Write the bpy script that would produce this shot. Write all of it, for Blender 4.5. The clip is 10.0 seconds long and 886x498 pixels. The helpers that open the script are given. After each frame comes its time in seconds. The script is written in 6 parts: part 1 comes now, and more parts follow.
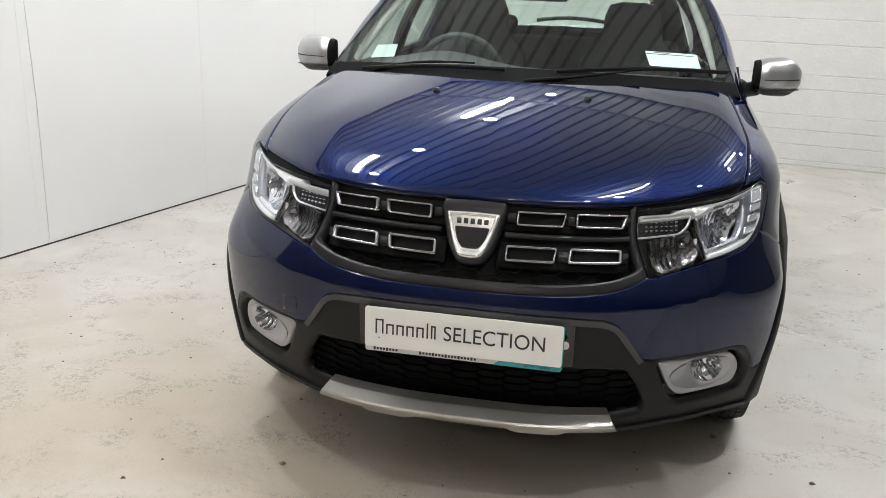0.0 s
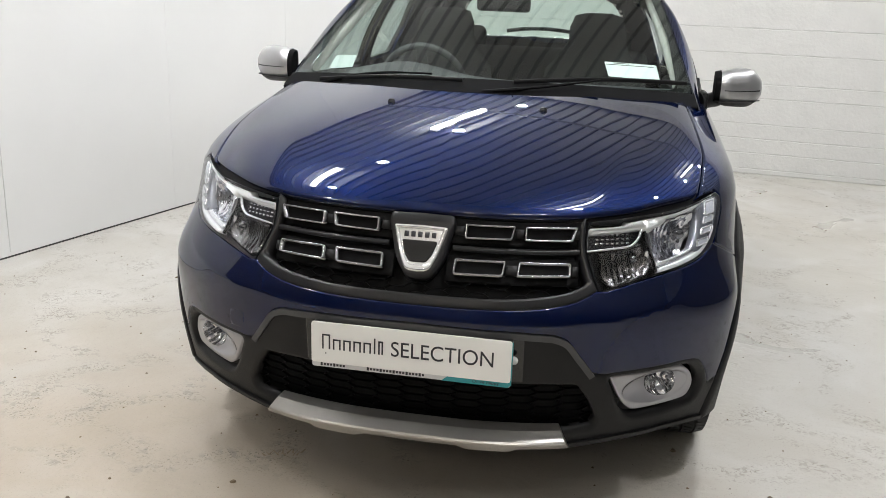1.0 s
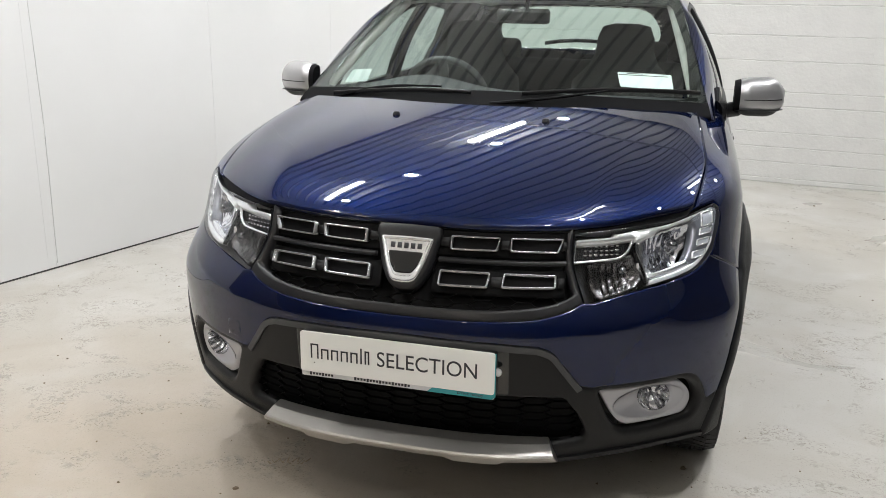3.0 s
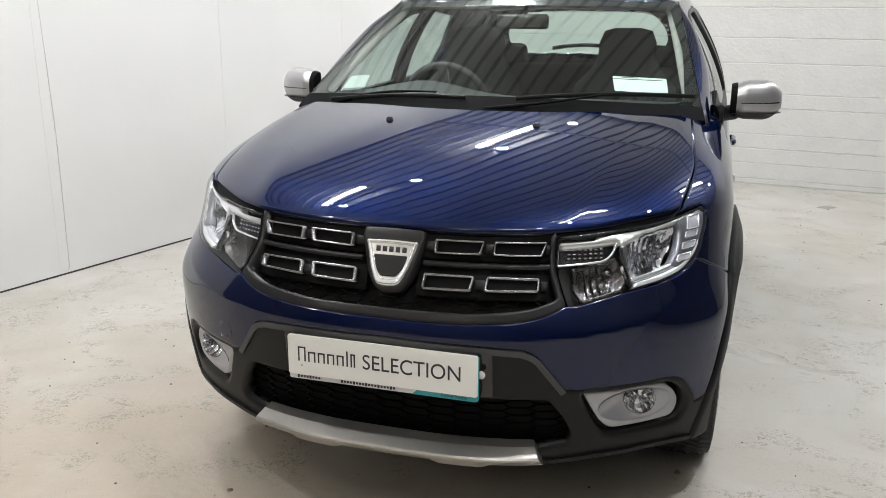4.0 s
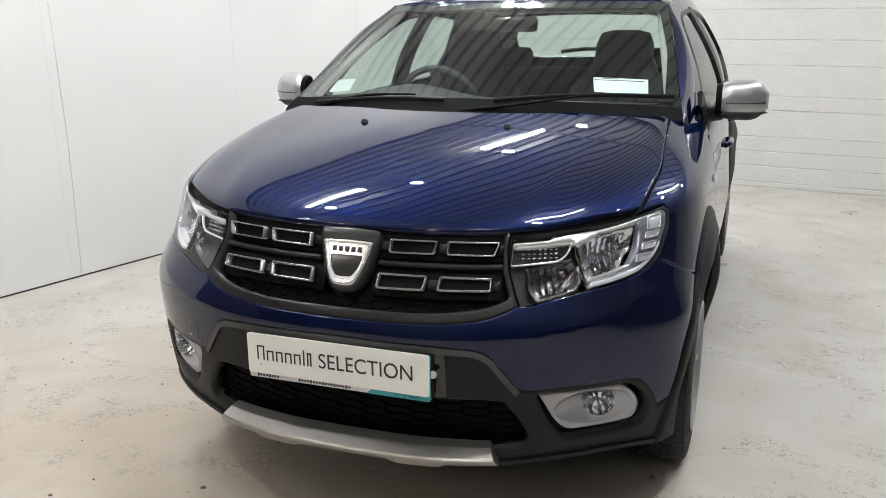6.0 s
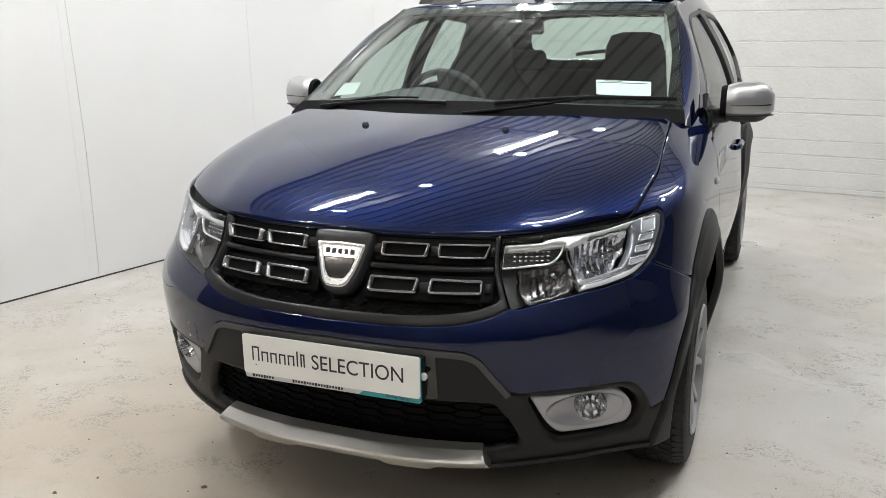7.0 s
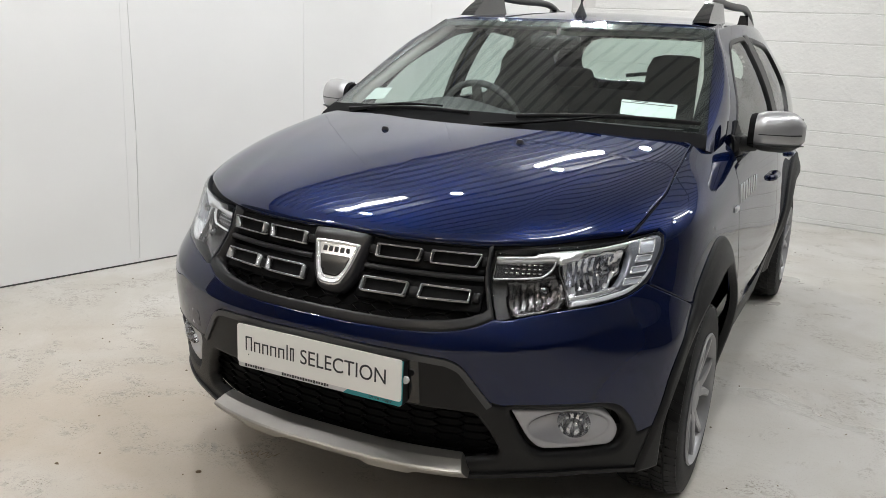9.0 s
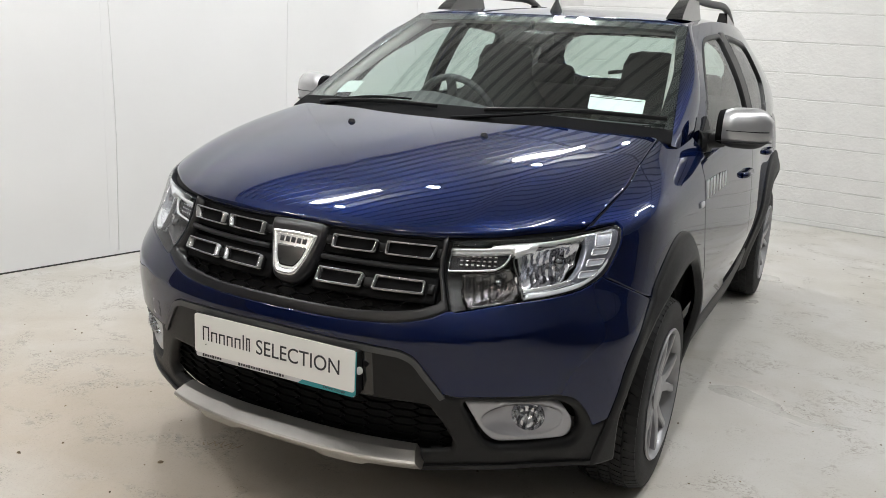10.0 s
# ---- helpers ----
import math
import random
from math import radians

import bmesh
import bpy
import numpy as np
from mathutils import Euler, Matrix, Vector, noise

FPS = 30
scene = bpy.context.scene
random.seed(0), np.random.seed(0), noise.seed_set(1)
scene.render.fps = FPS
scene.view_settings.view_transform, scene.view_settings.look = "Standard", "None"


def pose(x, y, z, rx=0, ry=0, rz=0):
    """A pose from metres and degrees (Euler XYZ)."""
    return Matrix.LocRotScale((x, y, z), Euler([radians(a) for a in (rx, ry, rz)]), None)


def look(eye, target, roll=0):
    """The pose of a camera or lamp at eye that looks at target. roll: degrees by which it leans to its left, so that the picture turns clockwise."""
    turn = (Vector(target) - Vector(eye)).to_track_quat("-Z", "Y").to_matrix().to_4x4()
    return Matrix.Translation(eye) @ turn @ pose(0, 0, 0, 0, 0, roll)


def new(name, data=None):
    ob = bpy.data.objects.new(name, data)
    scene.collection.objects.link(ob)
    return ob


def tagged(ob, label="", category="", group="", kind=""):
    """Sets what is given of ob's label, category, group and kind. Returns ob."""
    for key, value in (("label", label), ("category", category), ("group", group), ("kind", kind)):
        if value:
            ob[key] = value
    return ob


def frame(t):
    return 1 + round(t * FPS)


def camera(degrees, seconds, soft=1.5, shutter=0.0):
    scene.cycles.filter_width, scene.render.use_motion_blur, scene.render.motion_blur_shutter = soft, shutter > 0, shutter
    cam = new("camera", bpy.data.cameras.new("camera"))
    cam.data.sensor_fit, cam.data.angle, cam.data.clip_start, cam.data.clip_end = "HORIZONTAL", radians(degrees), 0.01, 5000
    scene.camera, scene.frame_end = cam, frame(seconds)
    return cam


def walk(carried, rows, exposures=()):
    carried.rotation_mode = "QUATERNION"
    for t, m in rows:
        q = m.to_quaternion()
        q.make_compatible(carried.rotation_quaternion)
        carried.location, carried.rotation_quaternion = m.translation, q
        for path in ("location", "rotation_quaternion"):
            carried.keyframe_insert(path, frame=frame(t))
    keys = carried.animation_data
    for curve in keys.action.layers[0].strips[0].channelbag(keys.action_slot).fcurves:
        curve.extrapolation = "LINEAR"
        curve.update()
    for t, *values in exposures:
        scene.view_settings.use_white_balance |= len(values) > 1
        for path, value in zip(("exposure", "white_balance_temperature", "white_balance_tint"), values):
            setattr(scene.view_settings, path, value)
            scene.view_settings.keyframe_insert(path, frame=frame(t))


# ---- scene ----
from mathutils.geometry import delaunay_2d_cdt

cam = camera(54.3, 10.0, soft=0.8)
PATH = [
    (0, (0.346, -2.059, 1.452), (-0.024, -0.187, 0.852), 2.0),
    (0.5, (0.385, -2.037, 1.45), (0.038, -0.157, 0.86), 2.3),
    (1, (0.435, -2.001, 1.453), (0.095, -0.116, 0.876), 2.1),
    (1.5, (0.49, -1.979, 1.455), (0.084, -0.106, 0.883), 1.4),
    (2, (0.549, -1.973, 1.453), (0.133, -0.101, 0.886), 1.7),
    (2.5, (0.6, -1.964, 1.452), (0.139, -0.1, 0.894), 1.4),
    (4, (0.753, -1.948, 1.454), (0.195, -0.105, 0.916), 0.3),
    (4.5, (0.808, -1.939, 1.454), (0.217, -0.104, 0.921), 0.3),
    (5, (0.862, -1.924, 1.444), (0.251, -0.095, 0.912), 0.5),
    (5.5, (0.922, -1.901, 1.437), (0.288, -0.079, 0.912), 0.1),
    (7, (1.068, -1.858, 1.434), (0.348, -0.064, 0.921), -0.8),
    (7.5, (1.114, -1.84, 1.432), (0.353, -0.061, 0.927), -0.3),
    (8, (1.167, -1.834, 1.44), (0.383, -0.064, 0.94), 0.7),
    (8.5, (1.208, -1.816, 1.431), (0.39, -0.057, 0.944), 2.1),
    (9, (1.237, -1.797, 1.421), (0.381, -0.056, 0.936), 2.5),
    (9.5, (1.288, -1.77, 1.417), (0.404, -0.043, 0.932), 2.7),
    (10, (1.336, -1.75, 1.409), (0.485, -0.007, 0.92), 3.1),
]
walk(cam, [(t, look(eye, target, roll)) for t, eye, target, roll in PATH], exposures=[(0.0, -0.04), (5.0, -0.11), (7.2, -0.09), (8.5, -0.23), (9.5, -0.24), (10.0, -0.13)])

# ---- light and surroundings ----
H_ROOM = 3.43
WALL_DIR = Vector((0.25, 0.968, 0)).normalized()        # along the panelled wall
WALL_OUT = Vector((0.968, -0.25, 0)).normalized()       # from that wall into the room
WALL_AT = Vector((-2.61, 1.89, 0))
BACK_AT = Vector((1.0, 5.9, 0))
BACK_DIR = Vector((math.cos(radians(-8)), math.sin(radians(-8)), 0))
world = bpy.data.worlds.new("indoor")
world.use_nodes = True
world.node_tree.nodes["Background"].inputs[0].default_value = (0.9, 0.95, 1, 1)
world.node_tree.nodes["Background"].inputs[1].default_value = 0.05
scene.world = world
TUBE_POWER, SPOT_POWER = 48.0, 1000.0


# ---- materials ----
def material(name, color, rough=0.5, metal=0.0, coat=0.0, coat_rough=0.03, vary=0.0, vary_scale=6.0, bump=0.0, bump_scale=200.0,
             bump_dist=0.001, spec=0.5, rough_vary=0.0, coat_ior=1.5):
    m = bpy.data.materials.new(name)
    m.use_nodes = True
    nt = m.node_tree
    b = nt.nodes["Principled BSDF"]
    b.inputs["Base Color"].default_value = (*color, 1)
    b.inputs["Roughness"].default_value = rough
    b.inputs["Metallic"].default_value = metal
    b.inputs["Coat Weight"].default_value = coat
    b.inputs["Coat Roughness"].default_value = coat_rough
    b.inputs["Coat IOR"].default_value = coat_ior
    b.inputs["Specular IOR Level"].default_value = spec
    geo = nt.nodes.new("ShaderNodeNewGeometry")
    if vary or rough_vary:
        n = nt.nodes.new("ShaderNodeTexNoise")
        n.inputs["Scale"].default_value = vary_scale
        n.inputs["Detail"].default_value = 6
        nt.links.new(geo.outputs["Position"], n.inputs["Vector"])
        if vary:
            r = nt.nodes.new("ShaderNodeMapRange")
            r.inputs["From Min"].default_value, r.inputs["From Max"].default_value = 0.3, 0.7
            r.inputs["To Min"].default_value, r.inputs["To Max"].default_value = 1 - vary, 1 + vary
            nt.links.new(n.outputs["Fac"], r.inputs["Value"])
            mx = nt.nodes.new("ShaderNodeVectorMath")
            mx.operation = "SCALE"
            mx.inputs[0].default_value = color
            nt.links.new(r.outputs[0], mx.inputs["Scale"])
            nt.links.new(mx.outputs[0], b.inputs["Base Color"])
        if rough_vary:
            r2 = nt.nodes.new("ShaderNodeMapRange")
            r2.inputs["To Min"].default_value, r2.inputs["To Max"].default_value = rough - rough_vary, rough + rough_vary
            nt.links.new(n.outputs["Fac"], r2.inputs["Value"])
            nt.links.new(r2.outputs[0], b.inputs["Roughness"])
    if bump:
        n2 = nt.nodes.new("ShaderNodeTexNoise")
        n2.inputs["Scale"].default_value = bump_scale
        n2.inputs["Detail"].default_value = 4
        nt.links.new(geo.outputs["Position"], n2.inputs["Vector"])
        bp = nt.nodes.new("ShaderNodeBump")
        bp.inputs["Strength"].default_value = bump
        bp.inputs["Distance"].default_value = bump_dist
        nt.links.new(n2.outputs["Fac"], bp.inputs["Height"])
        nt.links.new(bp.outputs[0], b.inputs["Normal"])
    return m


def glass_material(name, tint, ior=1.5, gloss=1.0):
    """A thin pane: see-through, with a mirror sheen that grows towards grazing view."""
    m = bpy.data.materials.new(name)
    m.use_nodes = True
    nt = m.node_tree
    nt.nodes.clear()
    out = nt.nodes.new("ShaderNodeOutputMaterial")
    mix = nt.nodes.new("ShaderNodeMixShader")
    tr = nt.nodes.new("ShaderNodeBsdfTransparent")
    gl = nt.nodes.new("ShaderNodeBsdfGlossy")
    lw = nt.nodes.new("ShaderNodeLayerWeight")
    lw.inputs[0].default_value = 0.5
    pw = nt.nodes.new("ShaderNodeMath")
    pw.operation = "POWER"
    pw.inputs[1].default_value = 4.5
    k = nt.nodes.new("ShaderNodeMath")
    k.operation, k.use_clamp = "MULTIPLY_ADD", True
    f0 = ((ior - 1) / (ior + 1)) ** 2 * gloss
    k.inputs[1].default_value, k.inputs[2].default_value = 1 - f0, f0
    tr.inputs[0].default_value = (*tint, 1)
    gl.inputs["Roughness"].default_value = 0.01
    nt.links.new(lw.outputs["Facing"], pw.inputs[0])
    nt.links.new(pw.outputs[0], k.inputs[0])
    nt.links.new(k.outputs[0], mix.inputs[0])
    nt.links.new(tr.outputs[0], mix.inputs[1])
    nt.links.new(gl.outputs[0], mix.inputs[2])
    nt.links.new(mix.outputs[0], out.inputs[0])
    return m


def glow(name, color, strength):
    m = bpy.data.materials.new(name)
    m.use_nodes = True
    b = m.node_tree.nodes["Principled BSDF"]
    b.inputs["Base Color"].default_value = (0.8, 0.8, 0.8, 1)
    b.inputs["Emission Color"].default_value = (*color, 1)
    b.inputs["Emission Strength"].default_value = strength
    return m




def car_paint(name, flake, pigment, ior=1.5):
    """Metal flakes and pigment under a clear coat."""
    m = bpy.data.materials.new(name)
    m.use_nodes = True
    nt = m.node_tree
    nt.nodes.clear()
    out = nt.nodes.new("ShaderNodeOutputMaterial")
    geo = nt.nodes.new("ShaderNodeNewGeometry")
    grain = nt.nodes.new("ShaderNodeTexNoise")
    grain.inputs["Scale"].default_value, grain.inputs["Detail"].default_value = 900, 2
    nt.links.new(geo.outputs["Position"], grain.inputs["Vector"])
    bump = nt.nodes.new("ShaderNodeBump")
    bump.inputs["Strength"].default_value, bump.inputs["Distance"].default_value = 0.25, 0.0004
    nt.links.new(grain.outputs["Fac"], bump.inputs["Height"])
    metal = nt.nodes.new("ShaderNodeBsdfGlossy")
    metal.inputs["Color"].default_value, metal.inputs["Roughness"].default_value = (*flake, 1), 0.42
    nt.links.new(bump.outputs[0], metal.inputs["Normal"])
    body = nt.nodes.new("ShaderNodeBsdfDiffuse")
    body.inputs["Color"].default_value = (*pigment, 1)
    under = nt.nodes.new("ShaderNodeAddShader")
    nt.links.new(metal.outputs[0], under.inputs[0])
    nt.links.new(body.outputs[0], under.inputs[1])
    coat = nt.nodes.new("ShaderNodeBsdfGlossy")
    coat.inputs["Color"].default_value, coat.inputs["Roughness"].default_value = (1, 1, 1, 1), 0.008
    fresnel = nt.nodes.new("ShaderNodeFresnel")
    fresnel.inputs["IOR"].default_value = ior
    mix = nt.nodes.new("ShaderNodeMixShader")
    nt.links.new(fresnel.outputs[0], mix.inputs[0])
    nt.links.new(under.outputs[0], mix.inputs[1])
    nt.links.new(coat.outputs[0], mix.inputs[2])
    nt.links.new(mix.outputs[0], out.inputs[0])
    return m


BLUE = car_paint("blue_metallic_paint", (0.0006, 0.0051, 0.0355), (0.0005, 0.0011, 0.0065), 1.50)
BLACK = material("black_plastic", (0.008, 0.008, 0.0085), 0.38, spec=0.3, vary=0.15, bump=0.15, bump_scale=900, bump_dist=0.0005)
GLOSSBLACK = material("gloss_black_plastic", (0.008, 0.008, 0.009), 0.15, coat=0.5)
CLAD = material("grained_grey_plastic", (0.0085, 0.0085, 0.0092), 0.46, spec=0.27, vary=0.12, vary_scale=20, bump=0.35, bump_scale=1500, bump_dist=0.0006)
SATIN = material("satin_dark_plastic", (0.014, 0.014, 0.0155), 0.30, spec=0.36, bump=0.1, bump_scale=1200, bump_dist=0.0004)
VOID = material("dark_cavity_plastic", (0.005, 0.005, 0.0055), 0.6, spec=0.12)
MATTE = material("matte_black_plastic", (0.006, 0.006, 0.0065), 0.75, spec=0.06, bump=0.2, bump_scale=900, bump_dist=0.0005)
CHROME = material("chrome", (0.86, 0.86, 0.88), 0.08, 1.0, rough_vary=0.03, vary_scale=40)
SATINCHROME = material("satin_chrome", (0.35, 0.35, 0.365), 0.20, 1.0)
DARKCHROME = material("dark_chrome", (0.30, 0.31, 0.34), 0.16, 1.0)
SILVER = material("silver_paint", (0.42, 0.42, 0.43), 0.34, 0.75, coat=0.6, coat_rough=0.06, bump=0.08, bump_scale=2500, bump_dist=0.0004)
FOGSILVER = material("light_silver_paint", (0.38, 0.38, 0.405), 0.36, 0.5, coat=0.3, coat_rough=0.1)
SKID = material("satin_silver_paint", (0.41, 0.395, 0.37), 0.33, 0.88, vary=0.06, vary_scale=9, bump=0.1, bump_scale=900, bump_dist=0.0005)
RUBBER = material("tyre_rubber", (0.014, 0.014, 0.0145), 0.75, vary=0.3, vary_scale=25, bump=0.4, bump_scale=600)
ALLOY = material("grey_alloy", (0.36, 0.36, 0.37), 0.38, 0.55, vary=0.06, vary_scale=15)
STEEL = material("dark_steel", (0.16, 0.15, 0.14), 0.45, 0.9, vary=0.3, vary_scale=30)
FABRIC = material("dark_fabric", (0.045, 0.047, 0.048), 0.9, vary=0.2, vary_scale=80, bump=0.5, bump_scale=500)
DASH = material("dark_dash_plastic", (0.065, 0.068, 0.07), 0.6, bump=0.4, bump_scale=700)
LINER = material("pale_headliner", (0.42, 0.42, 0.40), 0.9, vary=0.05, vary_scale=60)
PILLAR = material("pale_pillar_trim", (0.40, 0.40, 0.37), 0.7)
PLATEWHITE = material("white_plate_plastic", (0.84, 0.83, 0.80), 0.35, coat=0.2, vary=0.015, vary_scale=12)
STRIPWHITE = material("white_strip_plastic", (0.62, 0.62, 0.62), 0.4)
TEAL = material("teal_strip", (0.03, 0.30, 0.33), 0.4)
INK = material("dark_grey_ink", (0.03, 0.03, 0.035), 0.5)
PALEINK = material("pale_grey_lettering", (0.55, 0.56, 0.58), 0.35, 0.5)
CARD = material("white_card", (0.72, 0.80, 0.78), 0.6)
PALECARD = material("pale_sticker", (0.50, 0.57, 0.55), 0.6)
FROST = material("bright_lamp_chrome", (0.90, 0.91, 0.94), 0.22, 0.45, coat=0.8)
BROW = material("satin_lamp_chrome", (0.94, 0.94, 0.95), 0.30, 0.8)
LAMPGREY = material("lamp_grey_bezel", (0.013, 0.014, 0.018), 0.35)
LAMPCHROME = material("polished_lamp_chrome", (0.90, 0.91, 0.94), 0.16, 0.85)
SMOKED = material("smoked_reflector", (0.155, 0.15, 0.155), 0.20, 1.0)
MOULD = material("satin_grey_plastic", (0.06, 0.06, 0.062), 0.42, spec=0.4, bump=0.15, bump_scale=1200, bump_dist=0.0004)
POLISHED = material("polished_bright_metal", (0.88, 0.88, 0.90), 0.16, 0.75)
TILE = material("clear_grey_prism", (0.70, 0.73, 0.80), 0.25, 0.4, bump=0.5, bump_scale=260, bump_dist=0.004)
GUIDE = material("clear_grey_light_guide", (0.36, 0.38, 0.43), 0.18, 0.7)
REFLECTOR = material("bright_reflector", (0.80, 0.80, 0.85), 0.14, 1.0)
NET = material("black_net_plastic", (0.0045, 0.0045, 0.005), 0.5, spec=0.1)
SEAL_DARK = material("dark_joint", (0.05, 0.048, 0.045), 0.8)
SMUDGE = material("brown_smudge", (0.33, 0.27, 0.20), 0.8, vary=0.4, vary_scale=60)
SEALANT = material("white_sealant", (0.62, 0.62, 0.61), 0.6)
LENS = glass_material("clear_lamp_lens", (0.95, 0.96, 0.97), 1.5, 1.0)
SCREEN = glass_material("green_tinted_glass", (0.80, 0.90, 0.86), 1.52, 1.7)
SIDEGLASS = glass_material("tinted_side_glass", (0.78, 0.88, 0.84), 1.52, 1.7)
MIRRORGLASS = material("mirror_glass", (0.8, 0.82, 0.84), 0.02, 1.0)
TUBE = glow("tube_light", (1.0, 0.985, 0.97), TUBE_POWER)
WARMTUBE = glow("warm_tube_light", (1.0, 0.89, 0.76), 92.0)
SPOT = glow("spot_light", (0.97, 0.985, 1.0), SPOT_POWER)
FITTING = material("white_fitting", (0.7, 0.7, 0.7), 0.4)


def floor_material():
    m = material("painted_concrete", (0.5, 0.5, 0.48), 0.4)
    nt = m.node_tree
    b = nt.nodes["Principled BSDF"]
    geo = nt.nodes.new("ShaderNodeNewGeometry")

    def noise_at(scale, detail, lo, hi, distort=0.0):
        n = nt.nodes.new("ShaderNodeTexNoise")
        n.inputs["Scale"].default_value, n.inputs["Detail"].default_value, n.inputs["Distortion"].default_value = scale, detail, distort
        nt.links.new(geo.outputs["Position"], n.inputs["Vector"])
        r = nt.nodes.new("ShaderNodeMapRange")
        r.inputs["From Min"].default_value, r.inputs["From Max"].default_value = lo, hi
        nt.links.new(n.outputs["Fac"], r.inputs["Value"])
        return r.outputs[0]

    def layer(under, color, factor, amount):
        k = nt.nodes.new("ShaderNodeMath")
        k.operation = "MULTIPLY"
        k.inputs[1].default_value = amount
        nt.links.new(factor, k.inputs[0])
        mx = nt.nodes.new("ShaderNodeMix")
        mx.data_type = "RGBA"
        nt.links.new(k.outputs[0], mx.inputs["Factor"])
        if isinstance(under, tuple):
            mx.inputs["A"].default_value = (*under, 1)
        else:
            nt.links.new(under, mx.inputs["A"])
        mx.inputs["B"].default_value = (*color, 1)
        return mx.outputs["Result"]

    def both_of(f, g):
        k = nt.nodes.new("ShaderNodeMath")
        k.operation = "MULTIPLY"
        nt.links.new(f, k.inputs[0])
        nt.links.new(g, k.inputs[1])
        return k.outputs[0]

    # paint, its broad stains, thin spots worn to the grit, and fine pits
    c = layer((0.52, 0.505, 0.475), (0.46, 0.435, 0.385), noise_at(0.8, 5, 0.35, 0.65, 0.5), 0.85)
    c = layer(c, (0.58, 0.57, 0.55), noise_at(2.4, 7, 0.48, 0.72, 0.9), 0.65)
    c = layer(c, (0.42, 0.385, 0.33), noise_at(1.5, 9, 0.56, 0.72, 1.3), 0.55)
    # a broad patch, browner towards a point left of the car's nose
    off = nt.nodes.new("ShaderNodeVectorMath")
    off.operation = "DISTANCE"
    off.inputs[1].default_value = (-0.7, -0.1, 0)
    nt.links.new(geo.outputs["Position"], off.inputs[0])
    near = nt.nodes.new("ShaderNodeMapRange")
    near.interpolation_type = "SMOOTHSTEP"
    near.inputs["From Min"].default_value, near.inputs["From Max"].default_value = 2.5, 0.3
    nt.links.new(off.outputs["Value"], near.inputs["Value"])
    c = layer(c, (0.40, 0.328, 0.245), both_of(near.outputs[0], noise_at(1.7, 7, 0.12, 0.56, 0.8)), 0.72)
    worn = noise_at(2.6, 6, 0.50, 0.64, 1.6)
    c = layer(c, (0.30, 0.275, 0.235), both_of(worn, noise_at(38, 7, 0.53, 0.60, 0.8)), 0.8)
    c = layer(c, (0.17, 0.15, 0.12), both_of(worn, noise_at(120, 4, 0.58, 0.64, 0.3)), 0.85)
    c = layer(c, (0.33, 0.30, 0.255), noise_at(170, 3, 0.60, 0.69), 0.65)
    c = layer(c, (0.10, 0.085, 0.065), noise_at(55, 3, 0.735, 0.75), 0.9)
    nt.links.new(c, b.inputs["Base Color"])
    r = nt.nodes.new("ShaderNodeMapRange")
    r.inputs["To Min"].default_value, r.inputs["To Max"].default_value = 0.26, 0.55
    nt.links.new(noise_at(2.0, 8, 0.3, 0.7, 0.8), r.inputs["Value"])
    nt.links.new(r.outputs[0], b.inputs["Roughness"])
    bp = nt.nodes.new("ShaderNodeBump")
    bp.inputs["Strength"].default_value, bp.inputs["Distance"].default_value = 0.3, 0.004
    nt.links.new(noise_at(30, 9, 0.2, 0.8), bp.inputs["Height"])
    nt.links.new(bp.outputs[0], b.inputs["Normal"])
    return m


FLOOR = floor_material()
PANELWHITE = material("white_wall_panel", (0.74, 0.74, 0.735), 0.42, vary=0.025, vary_scale=1.3, bump=0.15, bump_scale=5, bump_dist=0.003)
BLOCKWHITE = material("white_painted_block", (0.68, 0.675, 0.655), 0.6, vary=0.03, vary_scale=7, bump=0.7, bump_scale=38, bump_dist=0.006)
DARKWALL = material("dark_added_wall", (0.10, 0.10, 0.105), 0.6, vary=0.1, vary_scale=2)
MORTAR = material("painted_mortar", (0.60, 0.59, 0.57), 0.75, vary=0.1, vary_scale=9, bump=0.5, bump_scale=60, bump_dist=0.004)
CEILMETAL = material("grey_roof_sheet", (0.82, 0.83, 0.81), 0.5, vary=0.08, vary_scale=1.5)
CEILRIB = material("dark_roof_rib", (0.36, 0.365, 0.36), 0.5)


# ---- builders ----
def link_mesh(name, verts, faces, mat, parent=None, label="", normals=None, smooth=True):
    me = bpy.data.meshes.new(name)
    me.from_pydata([tuple(map(float, v)) for v in verts], [], [tuple(map(int, f)) for f in faces])
    me.materials.append(mat)
    if smooth:
        me.shade_smooth()
    if normals is not None:
        me.normals_split_custom_set_from_vertices([tuple(map(float, n)) for n in normals])
    me.update()
    ob = new(name, me)
    if parent is not None:
        ob.parent = parent
        ob.matrix_parent_inverse = world_of(parent).inverted()
    if label:
        ob["label"] = label
    return ob


def world_of(ob):
    m = ob.matrix_basis.copy()
    if ob.parent is not None:
        m = world_of(ob.parent) @ ob.matrix_parent_inverse @ m
    return m


def part(name, bm, mat, parent=None, label="", smooth=True, angle=40):
    """Links a bmesh as one mesh object under a thing or a part; edges sharper than angle stay sharp."""
    if smooth:
        lim = radians(angle)
        bmesh.ops.recalc_face_normals(bm, faces=bm.faces)
        for e in bm.edges:
            e.smooth = not (len(e.link_faces) == 2 and e.calc_face_angle(0) > lim)
        for f in bm.faces:
            f.smooth = True
    me = bpy.data.meshes.new(name)
    bm.to_mesh(me)
    bm.free()
    me.materials.append(mat)
    ob = new(name, me)
    if parent is not None:
        ob.parent = parent
        ob.matrix_parent_inverse = world_of(parent).inverted()
    if label:
        ob["label"] = label
    return ob


